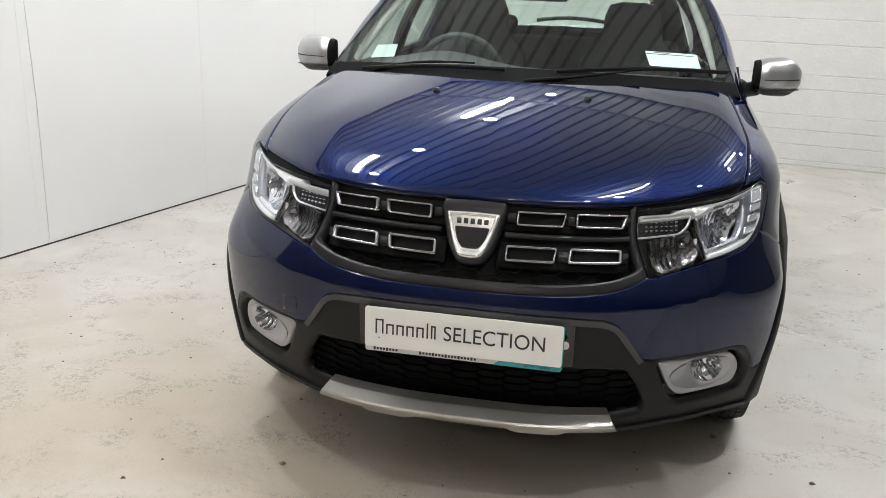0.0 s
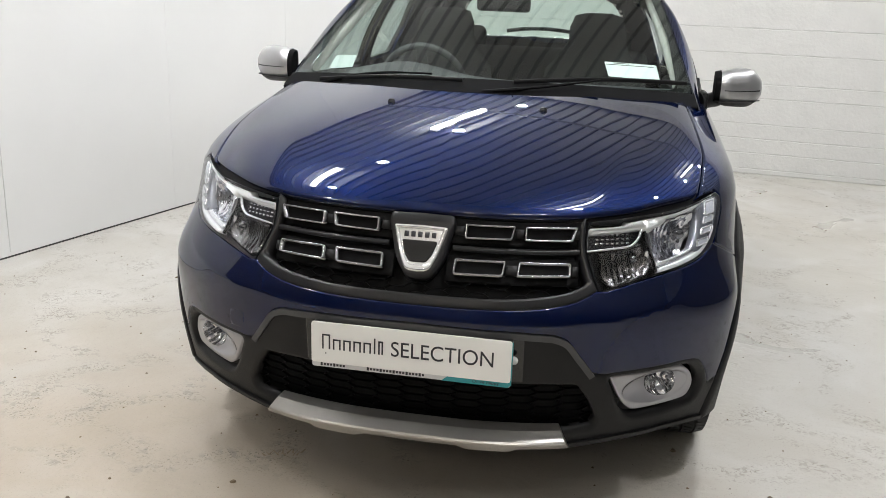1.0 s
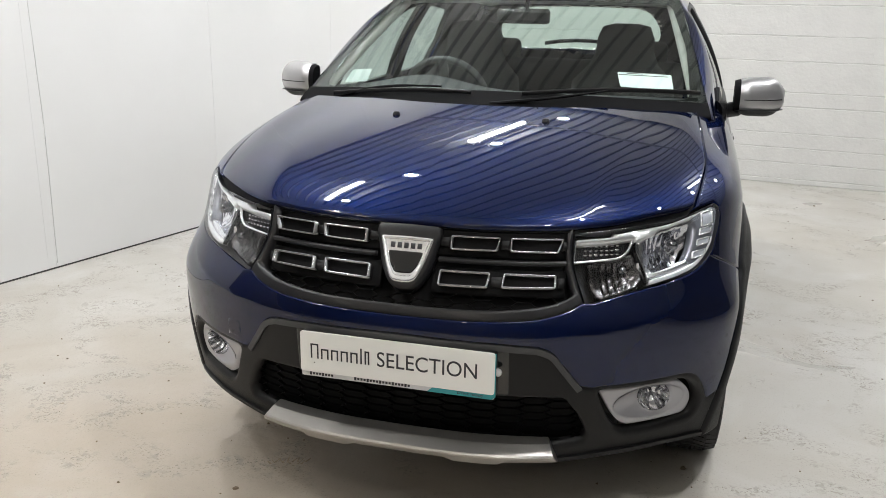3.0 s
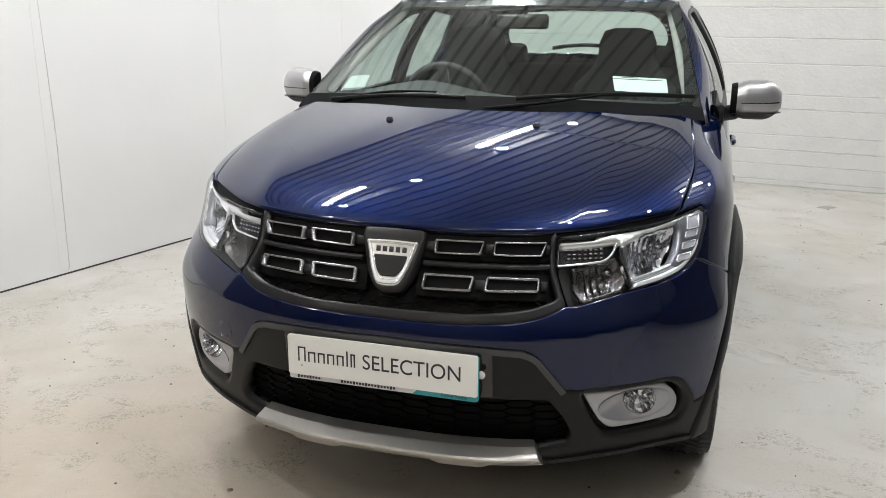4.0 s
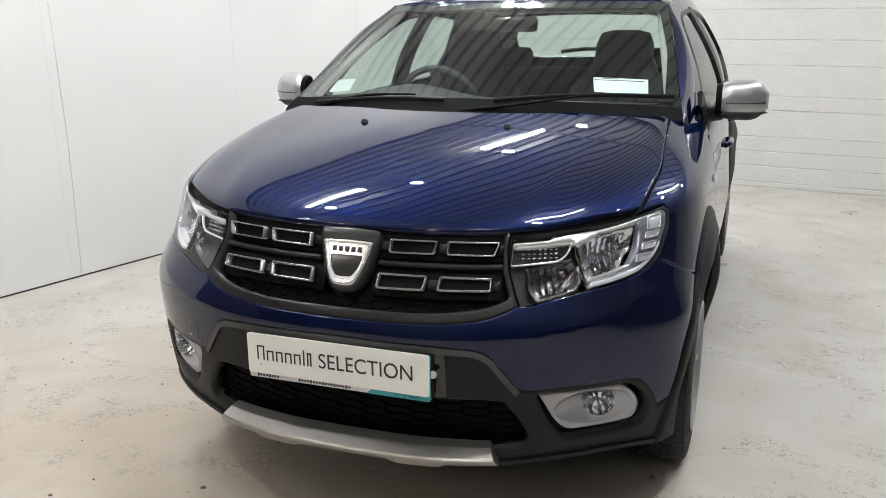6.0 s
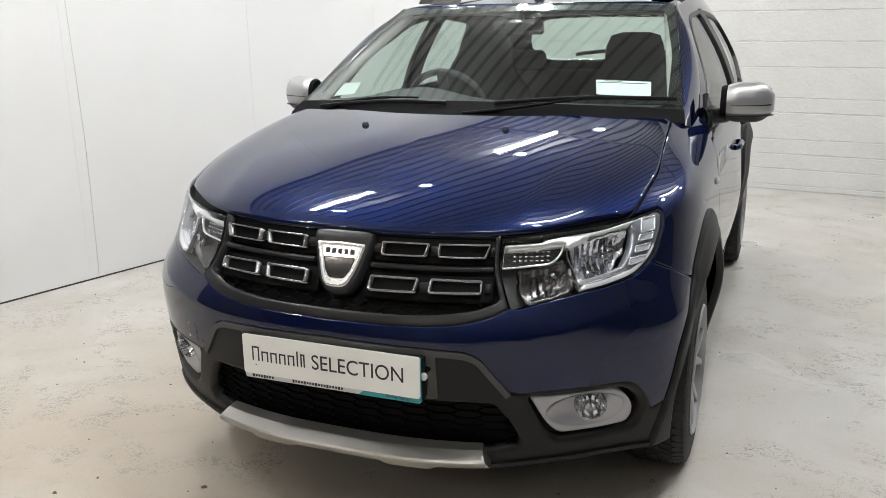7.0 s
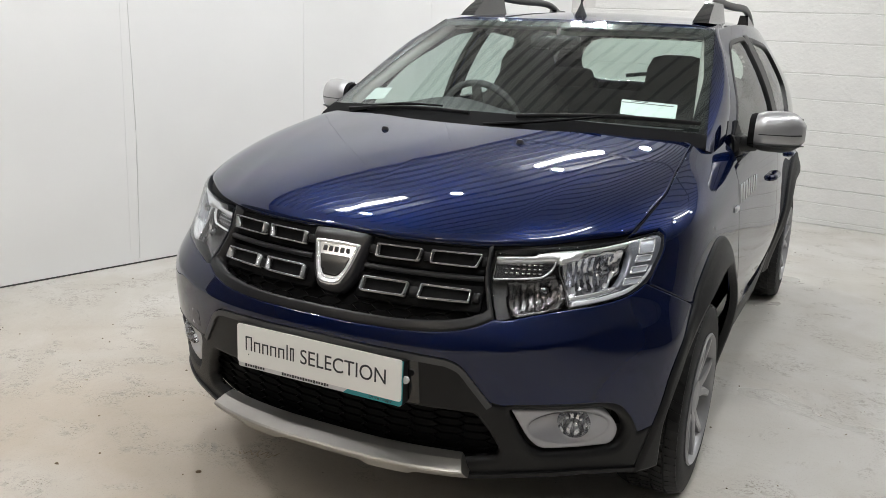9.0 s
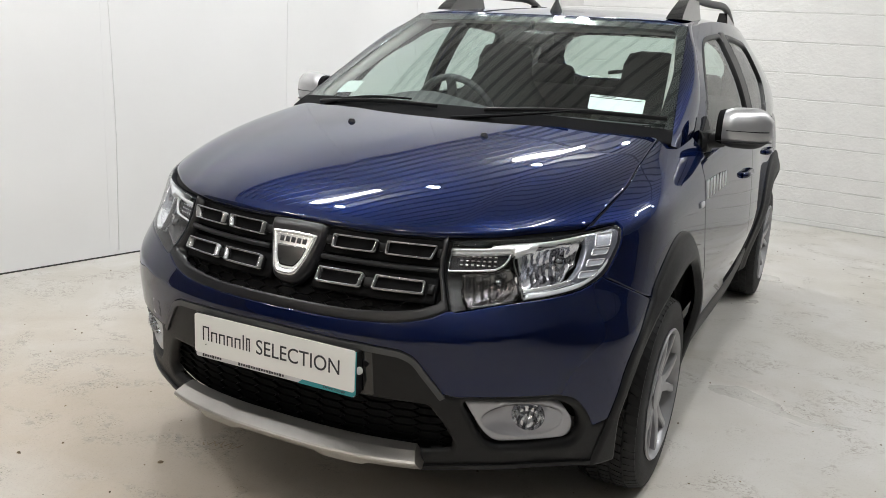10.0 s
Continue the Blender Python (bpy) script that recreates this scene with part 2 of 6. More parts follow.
def box(bm, centre, size, bevel=0.0, m=None, seg=2):
    r = bmesh.ops.create_cube(bm, size=1.0)
    bmesh.ops.scale(bm, vec=size, verts=r["verts"])
    if bevel:
        es = list({e for v in r["verts"] for e in v.link_edges})
        out = bmesh.ops.bevel(bm, geom=es, offset=bevel, segments=seg, affect="EDGES", profile=0.5)
        vs = list({v for f in out["faces"] for v in f.verts} | {v for v in r["verts"] if v.is_valid})
    else:
        vs = r["verts"]
    if m is not None:
        bmesh.ops.transform(bm, matrix=m, verts=vs)
    bmesh.ops.translate(bm, vec=centre, verts=vs)
    return vs


def lathe(bm, profile, m, seg=48, closed=False, caps=True):
    """Revolves (radius, along) pairs round the local z axis, then places them by m."""
    rings = []
    for r, z in profile:
        rings.append([bm.verts.new(m @ Vector((r * math.cos(2 * math.pi * i / seg), r * math.sin(2 * math.pi * i / seg), z))) for i in range(seg)])
    pairs = list(zip(rings, rings[1:])) + ([(rings[-1], rings[0])] if closed else [])
    for a, b in pairs:
        for i in range(seg):
            j = (i + 1) % seg
            bm.faces.new((a[i], a[j], b[j], b[i]))
    if caps and not closed:
        if profile[0][0] > 1e-4:
            bm.faces.new(rings[0][::-1])
        if profile[-1][0] > 1e-4:
            bm.faces.new(rings[-1])
    return rings


def tube(bm, path, radius, seg=10, flat=1.0):
    """A rod along a path of points; radius is a number or one per point; flat squeezes it along z."""
    path = [Vector(p) for p in path]
    rs = radius if isinstance(radius, (list, tuple)) else [radius] * len(path)
    rings = []
    for i, p in enumerate(path):
        d = (path[min(i + 1, len(path) - 1)] - path[max(i - 1, 0)]).normalized()
        side = d.cross(Vector((0, 0, 1)))
        side = side.normalized() if side.length > 1e-3 else Vector((1, 0, 0))
        up = side.cross(d).normalized()
        rings.append([bm.verts.new(p + rs[i] * (math.cos(a) * side + flat * math.sin(a) * up)) for a in (2 * math.pi * k / seg for k in range(seg))])
    for a, b in zip(rings, rings[1:]):
        for i in range(seg):
            j = (i + 1) % seg
            bm.faces.new((a[i], a[j], b[j], b[i]))
    bm.faces.new(rings[0][::-1])
    bm.faces.new(rings[-1])


def loft(bm, rings, caps=True):
    """Joins closed rings of equal length into a skin."""
    vs = [[bm.verts.new(p) for p in r] for r in rings]
    n = len(vs[0])
    for a, b in zip(vs, vs[1:]):
        for i in range(n):
            j = (i + 1) % n
            bm.faces.new((a[i], a[j], b[j], b[i]))
    if caps:
        bm.faces.new(vs[0][::-1])
        bm.faces.new(vs[-1])


def bezier_path(points, n=24):
    """A smooth line through points (natural spline)."""
    pts = np.array(points, float)
    t = np.r_[0, np.cumsum(np.linalg.norm(np.diff(pts, axis=0), axis=1))]
    s = np.linspace(0, t[-1], n)
    return [Vector(p) for p in np.stack([spline(t, pts[:, k])(s) for k in range(3)], -1)]


def rounded(points, radius, seg=5):
    """Rounds the corners of a flat outline; radius is a number or one per corner."""
    pts = [np.array(p, float) for p in points]
    rs = radius if isinstance(radius, (list, tuple)) else [radius] * len(pts)
    out = []
    for i, p in enumerate(pts):
        a, b = pts[i - 1] - p, pts[(i + 1) % len(pts)] - p
        la, lb = np.linalg.norm(a), np.linalg.norm(b)
        k = min(rs[i], 0.48 * la, 0.48 * lb)
        if k < 1e-5:
            out.append(p)
            continue
        s, e = p + a / la * k, p + b / lb * k
        for j in range(seg + 1):
            f = j / seg
            out.append((1 - f) ** 2 * s + 2 * f * (1 - f) * p + f * f * e)
    return out


def mirrored(half):
    """A whole outline from its half, listed from the middle's top round to the middle's bottom."""
    return list(half) + [(-u, w) for u, w in reversed(half) if abs(u) > 1e-6]


def flowing(pts, n=5):
    """A smooth line through a few points (Catmull-Rom)."""
    q = np.array(pts, float)
    q = np.concatenate([[2 * q[0] - q[1]], q, [2 * q[-1] - q[-2]]])
    out = []
    for i in range(1, len(q) - 2):
        p0, p1, p2, p3 = q[i - 1:i + 3]
        d1, d2, d3 = (max(1e-6, float(np.linalg.norm(v))) ** 0.5 for v in (p1 - p0, p2 - p1, p3 - p2))
        m1 = (p1 - p0) / d1 - (p2 - p0) / (d1 + d2) + (p2 - p1) / d2
        m2 = (p2 - p1) / d2 - (p3 - p1) / (d2 + d3) + (p3 - p2) / d3
        m1, m2 = m1 * d2, m2 * d2
        for k in range(n):
            s = k / n
            out.append(tuple((2 * s**3 - 3 * s**2 + 1) * p1 + (s**3 - 2 * s**2 + s) * m1 + (3 * s**2 - 2 * s**3) * p2 + (s**3 - s**2) * m2))
    return out + [tuple(pts[-1])]


def inside(poly, q):
    poly = np.asarray(poly)
    x, y = q[:, 0], q[:, 1]
    hit = np.zeros(len(q), bool)
    for (x0, y0), (x1, y1) in zip(poly, np.roll(poly, -1, axis=0)):
        cross = (y0 > y) != (y1 > y)
        with np.errstate(divide="ignore", invalid="ignore"):
            hit ^= cross & (x < (x1 - x0) * (y - y0) / (y1 - y0) + x0)
    return hit


def resample(poly, step):
    out = []
    for a, b in zip(poly, list(poly[1:]) + [poly[0]]):
        a, b = np.array(a, float), np.array(b, float)
        n = max(1, int(np.ceil(np.linalg.norm((b - a) / step))))
        out += [a + (b - a) * k / n for k in range(n)]
    clean = [out[0]]
    for p in out[1:]:
        if np.linalg.norm(p - clean[-1]) > 2e-4:
            clean.append(p)
    if np.linalg.norm(clean[0] - clean[-1]) < 2e-4:
        clean.pop()
    return clean


def normals_of(fn, a, b, e=2e-4):
    n = np.cross(fn(a + e, b) - fn(a - e, b), fn(a, b + e) - fn(a, b - e))
    return n / np.maximum(np.linalg.norm(n, axis=-1, keepdims=True), 1e-12)


def panel(name, outline, mat, parent, fn=None, off=0.0, depth=0.012, holes=(), step=(0.025, 0.02), label="", edge=0.0015, flip=False,
          bulge=0.0, back=False):
    """A curved sheet that fills an outline of a surface fn(a, b), set off along its normal, with rounded turned-in edges. flip: its mirror twin."""
    fn = fn or surf
    step = np.array(step)
    loops = [resample(outline, step)] + [resample(h, step) for h in holes]
    flat = np.array([p for l in loops for p in l])
    lo, hi = flat.min(0), flat.max(0)
    gx, gy = np.meshgrid(np.arange(lo[0] + step[0] * 0.37, hi[0], step[0]), np.arange(lo[1] + step[1] * 0.41, hi[1], step[1]))
    grid = np.stack([gx.ravel(), gy.ravel()], -1)
    keep = inside(loops[0], grid)
    for h in loops[1:]:
        keep &= ~inside(h, grid)
    grid = grid[keep]
    if len(grid):
        d = np.min(np.linalg.norm((grid[:, None] - flat[None]) / step, axis=-1), axis=1)
        grid = grid[d > 0.6]
    # a row of points just inside every edge, so that the rounded edge has an even width
    inset, d_in = [], max(2.2 * edge, 0.003)
    for l in loops:
        q = np.array(l)
        t = np.roll(q, -1, axis=0) - np.roll(q, 1, axis=0)
        t /= np.maximum(np.linalg.norm(t, axis=1, keepdims=True), 1e-9)
        for sgn in (1, -1):
            inset.append(q + sgn * d_in * np.stack([-t[:, 1], t[:, 0]], -1))
    inset = np.concatenate(inset)
    ok = inside(loops[0], inset)
    for h in loops[1:]:
        ok &= ~inside(h, inset)
    inset = inset[ok]
    if len(inset):
        a0 = flat
        b0 = np.concatenate([np.roll(np.array(l), -1, axis=0) for l in loops])
        ab = b0 - a0
        k = np.clip(((inset[:, None] - a0[None]) * ab[None]).sum(-1) / np.maximum((ab**2).sum(-1), 1e-12)[None], 0, 1)
        d = np.linalg.norm(inset[:, None] - (a0[None] + k[..., None] * ab[None]), axis=-1).min(1)
        inset = inset[d > 0.75 * d_in]
    if len(inset) and len(grid):
        d = np.min(np.linalg.norm((grid[:, None] - inset[None]) / step, axis=-1), axis=1)
        grid = grid[d > 0.5]
    pts = np.concatenate([flat, inset, grid])
    faces, k = [], 0
    for l in loops:
        faces.append(list(range(k, k + len(l))))
        k += len(l)
    scaled = [Vector(p / step) for p in pts]
    v2, _, f2, _, _, _ = delaunay_2d_cdt(scaled, [], faces, 1, 1e-6)
    v2 = np.array([tuple(v) for v in v2]) * step
    tris = [tuple(f) for f in f2]
    if len(loops) > 1:
        cen = np.array([v2[list(f)].mean(0) for f in tris])
        ok = np.ones(len(tris), bool)
        for h in loops[1:]:
            ok &= ~inside(h, cen)
        tris = [f for f, o in zip(tris, ok) if o]
    # all faces turn the same way
    tris = [f if np.cross(v2[f[1]] - v2[f[0]], v2[f[2]] - v2[f[0]]) > 0 else f[::-1] for f in tris]
    a, b = v2[:, 0], v2[:, 1]
    nrm = normals_of(fn, a, b)
    pos = fn(a, b) + off * nrm
    if bulge:
        d = np.min(np.linalg.norm(v2[:, None] - np.array(loops[0])[None], axis=-1), axis=1)
        pos += nrm * (bulge * (1 - np.exp(-d / max(1e-6, 0.25 * d.max()))))[:, None]
    count = {}
    for f in tris:
        for i in range(3):
            e = (f[i], f[(i + 1) % 3])
            count[e] = count.get(e, 0) + 1
    rim = [e for e in count if (e[1], e[0]) not in count]
    out_dir = np.zeros_like(pos)
    for i, j in rim:
        t = pos[j] - pos[i]
        o = np.cross(t, nrm[i])
        o /= max(np.linalg.norm(o), 1e-9)
        out_dir[i] += o
        out_dir[j] += o
    shade = nrm.copy()
    idx = sorted({i for e in rim for i in e})
    low = {}
    verts, extra_n = [*pos], []
    for i in idx:
        o = out_dir[i] / max(np.linalg.norm(out_dir[i]), 1e-9)
        shade[i] = (nrm[i] + 0.6 * o) / np.linalg.norm(nrm[i] + 0.6 * o)
        verts[i] = pos[i] - edge * nrm[i]
    for i in idx:
        o = out_dir[i] / max(np.linalg.norm(out_dir[i]), 1e-9)
        low[i] = len(verts)
        verts.append(pos[i] + edge * 0.6 * o - depth * nrm[i])
        extra_n.append(o)
    shade = np.concatenate([shade, np.array(extra_n).reshape(-1, 3)])
    quads = [(j, i, low[i], low[j]) for i, j in rim]
    fs = tris + quads
    if back:
        n0 = len(verts)
        inner = [i for i in range(len(pos)) if i not in low]
        for m_, i in enumerate(inner):
            low[i] = n0 + m_
            verts.append(pos[i] - depth * nrm[i])
        shade = np.concatenate([shade, -nrm[inner]]) if inner else shade
        fs += [(low[f[0]], low[f[2]], low[f[1]]) for f in tris]
    verts = np.array(verts)
    if flip:
        verts = verts * (-1, 1, 1)
        shade = shade * (-1, 1, 1)
        fs = [tuple(reversed(f)) for f in fs]
    return link_mesh(name, verts, fs, mat, parent, label, shade)


def both(name, outline, mat, parent, **kw):
    """The same piece on both sides of the car."""
    return panel(name, outline, mat, parent, **kw), panel(name, outline, mat, parent, flip=True, **kw)


def ribbon(bm, fn, pts, width, off, depth):
    """A raised flat bar along a line of a surface."""
    pts = np.array(pts, float)
    t = np.gradient(pts, axis=0)
    t /= np.maximum(np.linalg.norm(t, axis=1, keepdims=True), 1e-9)
    s = np.stack([-t[:, 1], t[:, 0]], -1) * width / 2
    rings = []
    for q, k in zip(pts, s):
        a, b = q + k, q - k
        ab = np.array([a, b])
        p = fn(ab[:, 0], ab[:, 1])
        n = normals_of(fn, ab[:, 0], ab[:, 1])
        rings.append([p[0] + n[0] * off, p[1] + n[1] * off, p[1] + n[1] * (off - depth), p[0] + n[0] * (off - depth)])
    loft(bm, rings)


def wall_slab(name, at, along, out, a0, a1, z0, z1, thick, mat, label):
    """A wall with its inner face through at, reaching from a0 to a1 along it."""
    bm = bmesh.new()
    rot = Matrix((along, out, Vector((0, 0, 1)))).transposed().to_4x4()
    box(bm, (0, 0, 0), (a1 - a0, thick, z1 - z0))
    bmesh.ops.transform(bm, matrix=Matrix.Translation(at + along * (a0 + a1) / 2 - out * thick / 2 + Vector((0, 0, (z0 + z1) / 2))) @ rot, verts=bm.verts)
    return tagged(part(name, bm, mat, smooth=False), label, "wall", kind="structure")


def text_curve(name, words, size, m, mat, parent, extrude=0.0003, align="LEFT", fit=None):
    cu = bpy.data.curves.new(name, "FONT")
    cu.body, cu.size, cu.extrude, cu.align_x, cu.align_y = words, size, extrude, align, "BOTTOM_BASELINE"
    cu.materials.append(mat)
    tmp = bpy.data.objects.new("lettering", cu)
    scene.collection.objects.link(tmp)
    me = bpy.data.meshes.new_from_object(tmp.evaluated_get(bpy.context.evaluated_depsgraph_get()))
    bpy.data.objects.remove(tmp)
    if fit:
        xs, ys = [v.co.x for v in me.vertices], [v.co.y for v in me.vertices]
        kx, ky = fit[0] / (max(xs) - min(xs)), fit[1] / (max(ys) - min(ys))
        for v in me.vertices:
            v.co = ((v.co.x - min(xs)) * kx, (v.co.y - min(ys)) * ky, v.co.z)
    me.transform(m)
    ob = new(name, me)
    if parent is not None:
        ob.parent = parent
        ob.matrix_parent_inverse = world_of(parent).inverted()
    return ob


# ---- the car's body surface ----
def spline(xs, ys):
    """A natural cubic through knots."""
    xs, ys = np.asarray(xs, float), np.asarray(ys, float)
    n, h = len(xs), np.diff(xs)
    A, r = np.eye(n), np.zeros(n)
    for i in range(1, n - 1):
        A[i, i - 1], A[i, i], A[i, i + 1] = h[i - 1], 2 * (h[i - 1] + h[i]), h[i]
        r[i] = 6 * ((ys[i + 1] - ys[i]) / h[i] - (ys[i] - ys[i - 1]) / h[i - 1])
    m = np.linalg.solve(A, r)

    def f(x):
        c = np.clip(np.asarray(x, float), xs[0], xs[-1])
        i = np.clip(np.searchsorted(xs, c) - 1, 0, n - 2)
        a = (xs[i + 1] - c) / h[i]
        b = 1 - a
        return a * ys[i] + b * ys[i + 1] + ((a**3 - a) * m[i] + (b**3 - b) * m[i + 1]) * h[i] ** 2 / 6

    return f


PLAN_X = [0, 0.20, 0.41, 0.52, 0.645, 0.743, 0.810, 0.853, 0.866, 0.868, 0.869, 0.868, 0.85, 0.79, 0.62, 0.3, 0]
PLAN_Y = [0, 0.008, 0.055, 0.10, 0.18, 0.29, 0.42, 0.60, 0.84, 1.2, 1.8, 2.5, 3.3, 3.70, 3.83, 3.86, 3.87]
_arc = np.r_[0, np.cumsum(np.hypot(np.diff(PLAN_X), np.diff(PLAN_Y)))]
_px, _py = spline(_arc, PLAN_X), spline(_arc, PLAN_Y)
_ts = np.linspace(0, _arc[-1], 2000)
_len = np.r_[0, np.cumsum(np.hypot(np.diff(_px(_ts)), np.diff(_py(_ts))))]
FRONT = spline([0.15, 0.25, 0.35, 0.45, 0.55, 0.62, 0.68, 0.74, 0.80, 0.86, 0.92, 1.0], [0.09, 0.06, 0.04, 0.022, 0.008, 0, 0.004, 0.03, 0.065, 0.092, 0.115, 0.155])
WIDE = spline([0.15, 0.3, 0.5, 0.75, 0.95, 1.1], [0.965, 0.992, 1.012, 1.002, 0.980, 0.955])
HOOD = spline([0.0, 0.1, 0.25, 0.45, 0.735, 1.0, 1.3, 1.7], [0.9011, 0.9375, 0.9884, 1.0441, 1.1019, 1.1425, 1.1831, 1.22])
CROWN = spline([0, 0.15, 0.3, 0.4, 0.5, 0.6, 0.7, 0.85], [0, 0.0016, 0.0073, 0.0135, 0.0228, 0.0328, 0.0432, 0.0600])
SHOULDER = spline([0, 0.4, 0.8, 1.2, 1.6, 2.4, 4], [0.885, 0.885, 0.89, 0.895, 0.90, 0.91, 0.93])
MID_Y = 1.7


def smooth01(x):
    x = np.clip(x, 0, 1)
    return x * x * (3 - 2 * x)


def ramp(v):
    """Zero below 0 and v above it, with a soft bend."""
    return np.where(v > 20, v, np.log1p(np.exp(np.minimum(v, 20))))


def surf(u, w):
    """The body: u metres round the plan from the nose's middle, w the height up to the shoulder and past it the way inwards over the top."""
    u, w = np.broadcast_arrays(np.asarray(u, float), np.asarray(w, float))
    t = np.interp(np.abs(u), _len, _ts)
    px, py = np.sign(u) * _px(t), _py(t)
    b = SHOULDER(np.minimum(np.abs(u), 4))
    zs = np.minimum(w, b)
    x, y = px * WIDE(zs), py + FRONT(zs) * (1 - smooth01((py - 0.25) / 0.75))
    x = x + np.sign(u) * 0.032 * np.exp(-(((py - 0.38) / 0.15) ** 2)) * (np.abs(u) < 2.5) * (1 - smooth01((zs - 0.64) / 0.16))
    # behind the front wheels the flanks tuck in towards the sills
    x = x - np.sign(u) * 0.048 * smooth01((0.64 - zs) / 0.36) * smooth01((py - 0.90) / 0.40) * (py < 3.75)
    d = np.clip(1 - np.clip(w - b, 0, None), 0, 1)
    x, y = x * d, MID_Y + (y - MID_Y) * d
    ax = np.abs(x)
    h = HOOD(y) - CROWN(ax) * (1 - 0.079 * (y - 0.6))
    # a crease on each side of the bonnet, running from the grille's corner to the windscreen's
    v = ax - 0.415 - 0.155 * y
    h = h - 0.315 * (0.012 * ramp(v / 0.012) - 0.03 * ramp((v - 0.02) / 0.03)) * smooth01(y / 0.15) * (1 - 0.82 * smooth01((y - 0.22) / 0.30))
    sharp = 26.5 - 17 * smooth01((ax - 0.5) / 0.28)
    top = b + np.maximum(h - b, 0.01) * np.clip(1 - d**sharp, 0, 1) ** 0.5
    return np.stack([x, y, np.where(w > b, top, w)], -1)


def set_off(fn, off):
    """The surface fn shifted along its normal by off(a, b)."""
    def g(a, b):
        a, b = np.broadcast_arrays(np.asarray(a, float), np.asarray(b, float))
        return fn(a, b) + normals_of(fn, a, b) * off(a, b)[..., None]
    return g


def along_y(y):
    """u of the flank at a distance behind the nose."""
    us = np.linspace(0.9, 5, 800)
    return float(np.interp(y, _py(np.interp(us, _len, _ts)), us))


def placed(u, w, off=0.0, lean=None):
    """A frame on the body: z outward along the normal, x to the side."""
    n = Vector(normals_of(surf, np.array([u]), np.array([w]))[0]) if lean is None else Vector(lean).normalized()
    p = Vector(surf(u, w)) + n * off
    x = Vector((0, 0, 1)).cross(n).normalized()
    y = n.cross(x)
    m = Matrix((x, y, n)).transposed().to_4x4()
    m.translation = p
    return m


# ---- room ----
def floor_slab():
    bm = bmesh.new()
    box(bm, (1.8, 0.0, -0.05), (13, 16, 0.1))
    return tagged(part("floor", bm, FLOOR, smooth=False), "worn pale grey painted concrete floor with stains", "floor", kind="structure")


floor = floor_slab()


def scuff_mark():
    """A faint brown scrawl on the paint, under the car's nose."""
    rng = random.Random(3)
    verts, faces = [], []
    for k in range(12):
        x, y = -0.545 + 0.0105 * k, 0.330 + 0.0035 * k + rng.uniform(-0.012, 0.012)
        a, l, wd = rng.choice((0.25, 1.5, 1.35, 1.8, 2.4)), rng.uniform(0.010, 0.022), rng.uniform(0.002, 0.004)
        d, s = Vector((math.cos(a), math.sin(a), 0)) * l, Vector((-math.sin(a), math.cos(a), 0)) * wd
        c = Vector((x, y, 0.0008))
        n = len(verts)
        verts += [c - d - s, c + d - s * 0.3, c + d + s * 0.6, c - d + s]
        faces.append((n, n + 1, n + 2, n + 3))
    return link_mesh("scuff_mark", verts, faces, SMUDGE, floor, "faint brown scuff mark", smooth=False)


scuff_mark()
# where the panelled wall meets the block wall
_k = ((BACK_AT - WALL_AT).cross(BACK_DIR)).z / WALL_DIR.cross(BACK_DIR).z
CORNER = WALL_AT + WALL_DIR * _k
wall_left = wall_slab("wall_left", WALL_AT - WALL_OUT * 0.012, WALL_DIR, WALL_OUT, -2.54, _k + 0.3, 0, H_ROOM, 0.2, PANELWHITE, "white smooth panelled partition wall with cover strips")
BACK_OUT = Vector((BACK_DIR.y, -BACK_DIR.x, 0))
_c = (CORNER - BACK_AT).dot(BACK_DIR)
wall_back = wall_slab("wall_back", BACK_AT - BACK_OUT * 0.012, BACK_DIR, BACK_OUT, _c - 0.3, 7.2, 0, H_ROOM, 0.25, MORTAR, "white painted concrete block wall with uneven joints")
# unseen walls that close the room, dark so the car's paint reflects less
wall_slab("wall_right", Vector((7.6, 0, 0)), Vector((0, 1, 0)), Vector((-1, 0, 0)), -7.5, 7.0, 0, H_ROOM, 0.2, DARKWALL, "unseen plain dark grey wall, added to darken reflections")
wall_slab("wall_front", Vector((0, -7.0, 0)), Vector((1, 0, 0)), Vector((0, 1, 0)), -6, 8, 0, H_ROOM, 0.2, DARKWALL, "unseen plain dark grey wall, added to darken reflections")


# added dark stretch, out of view, to darken the bumper's left reflection
wall_slab("wall_left_added", WALL_AT, WALL_DIR, WALL_OUT, -9.0, -2.541, 0, H_ROOM, 0.2, DARKWALL, "unseen plain dark grey wall, added to darken reflections")


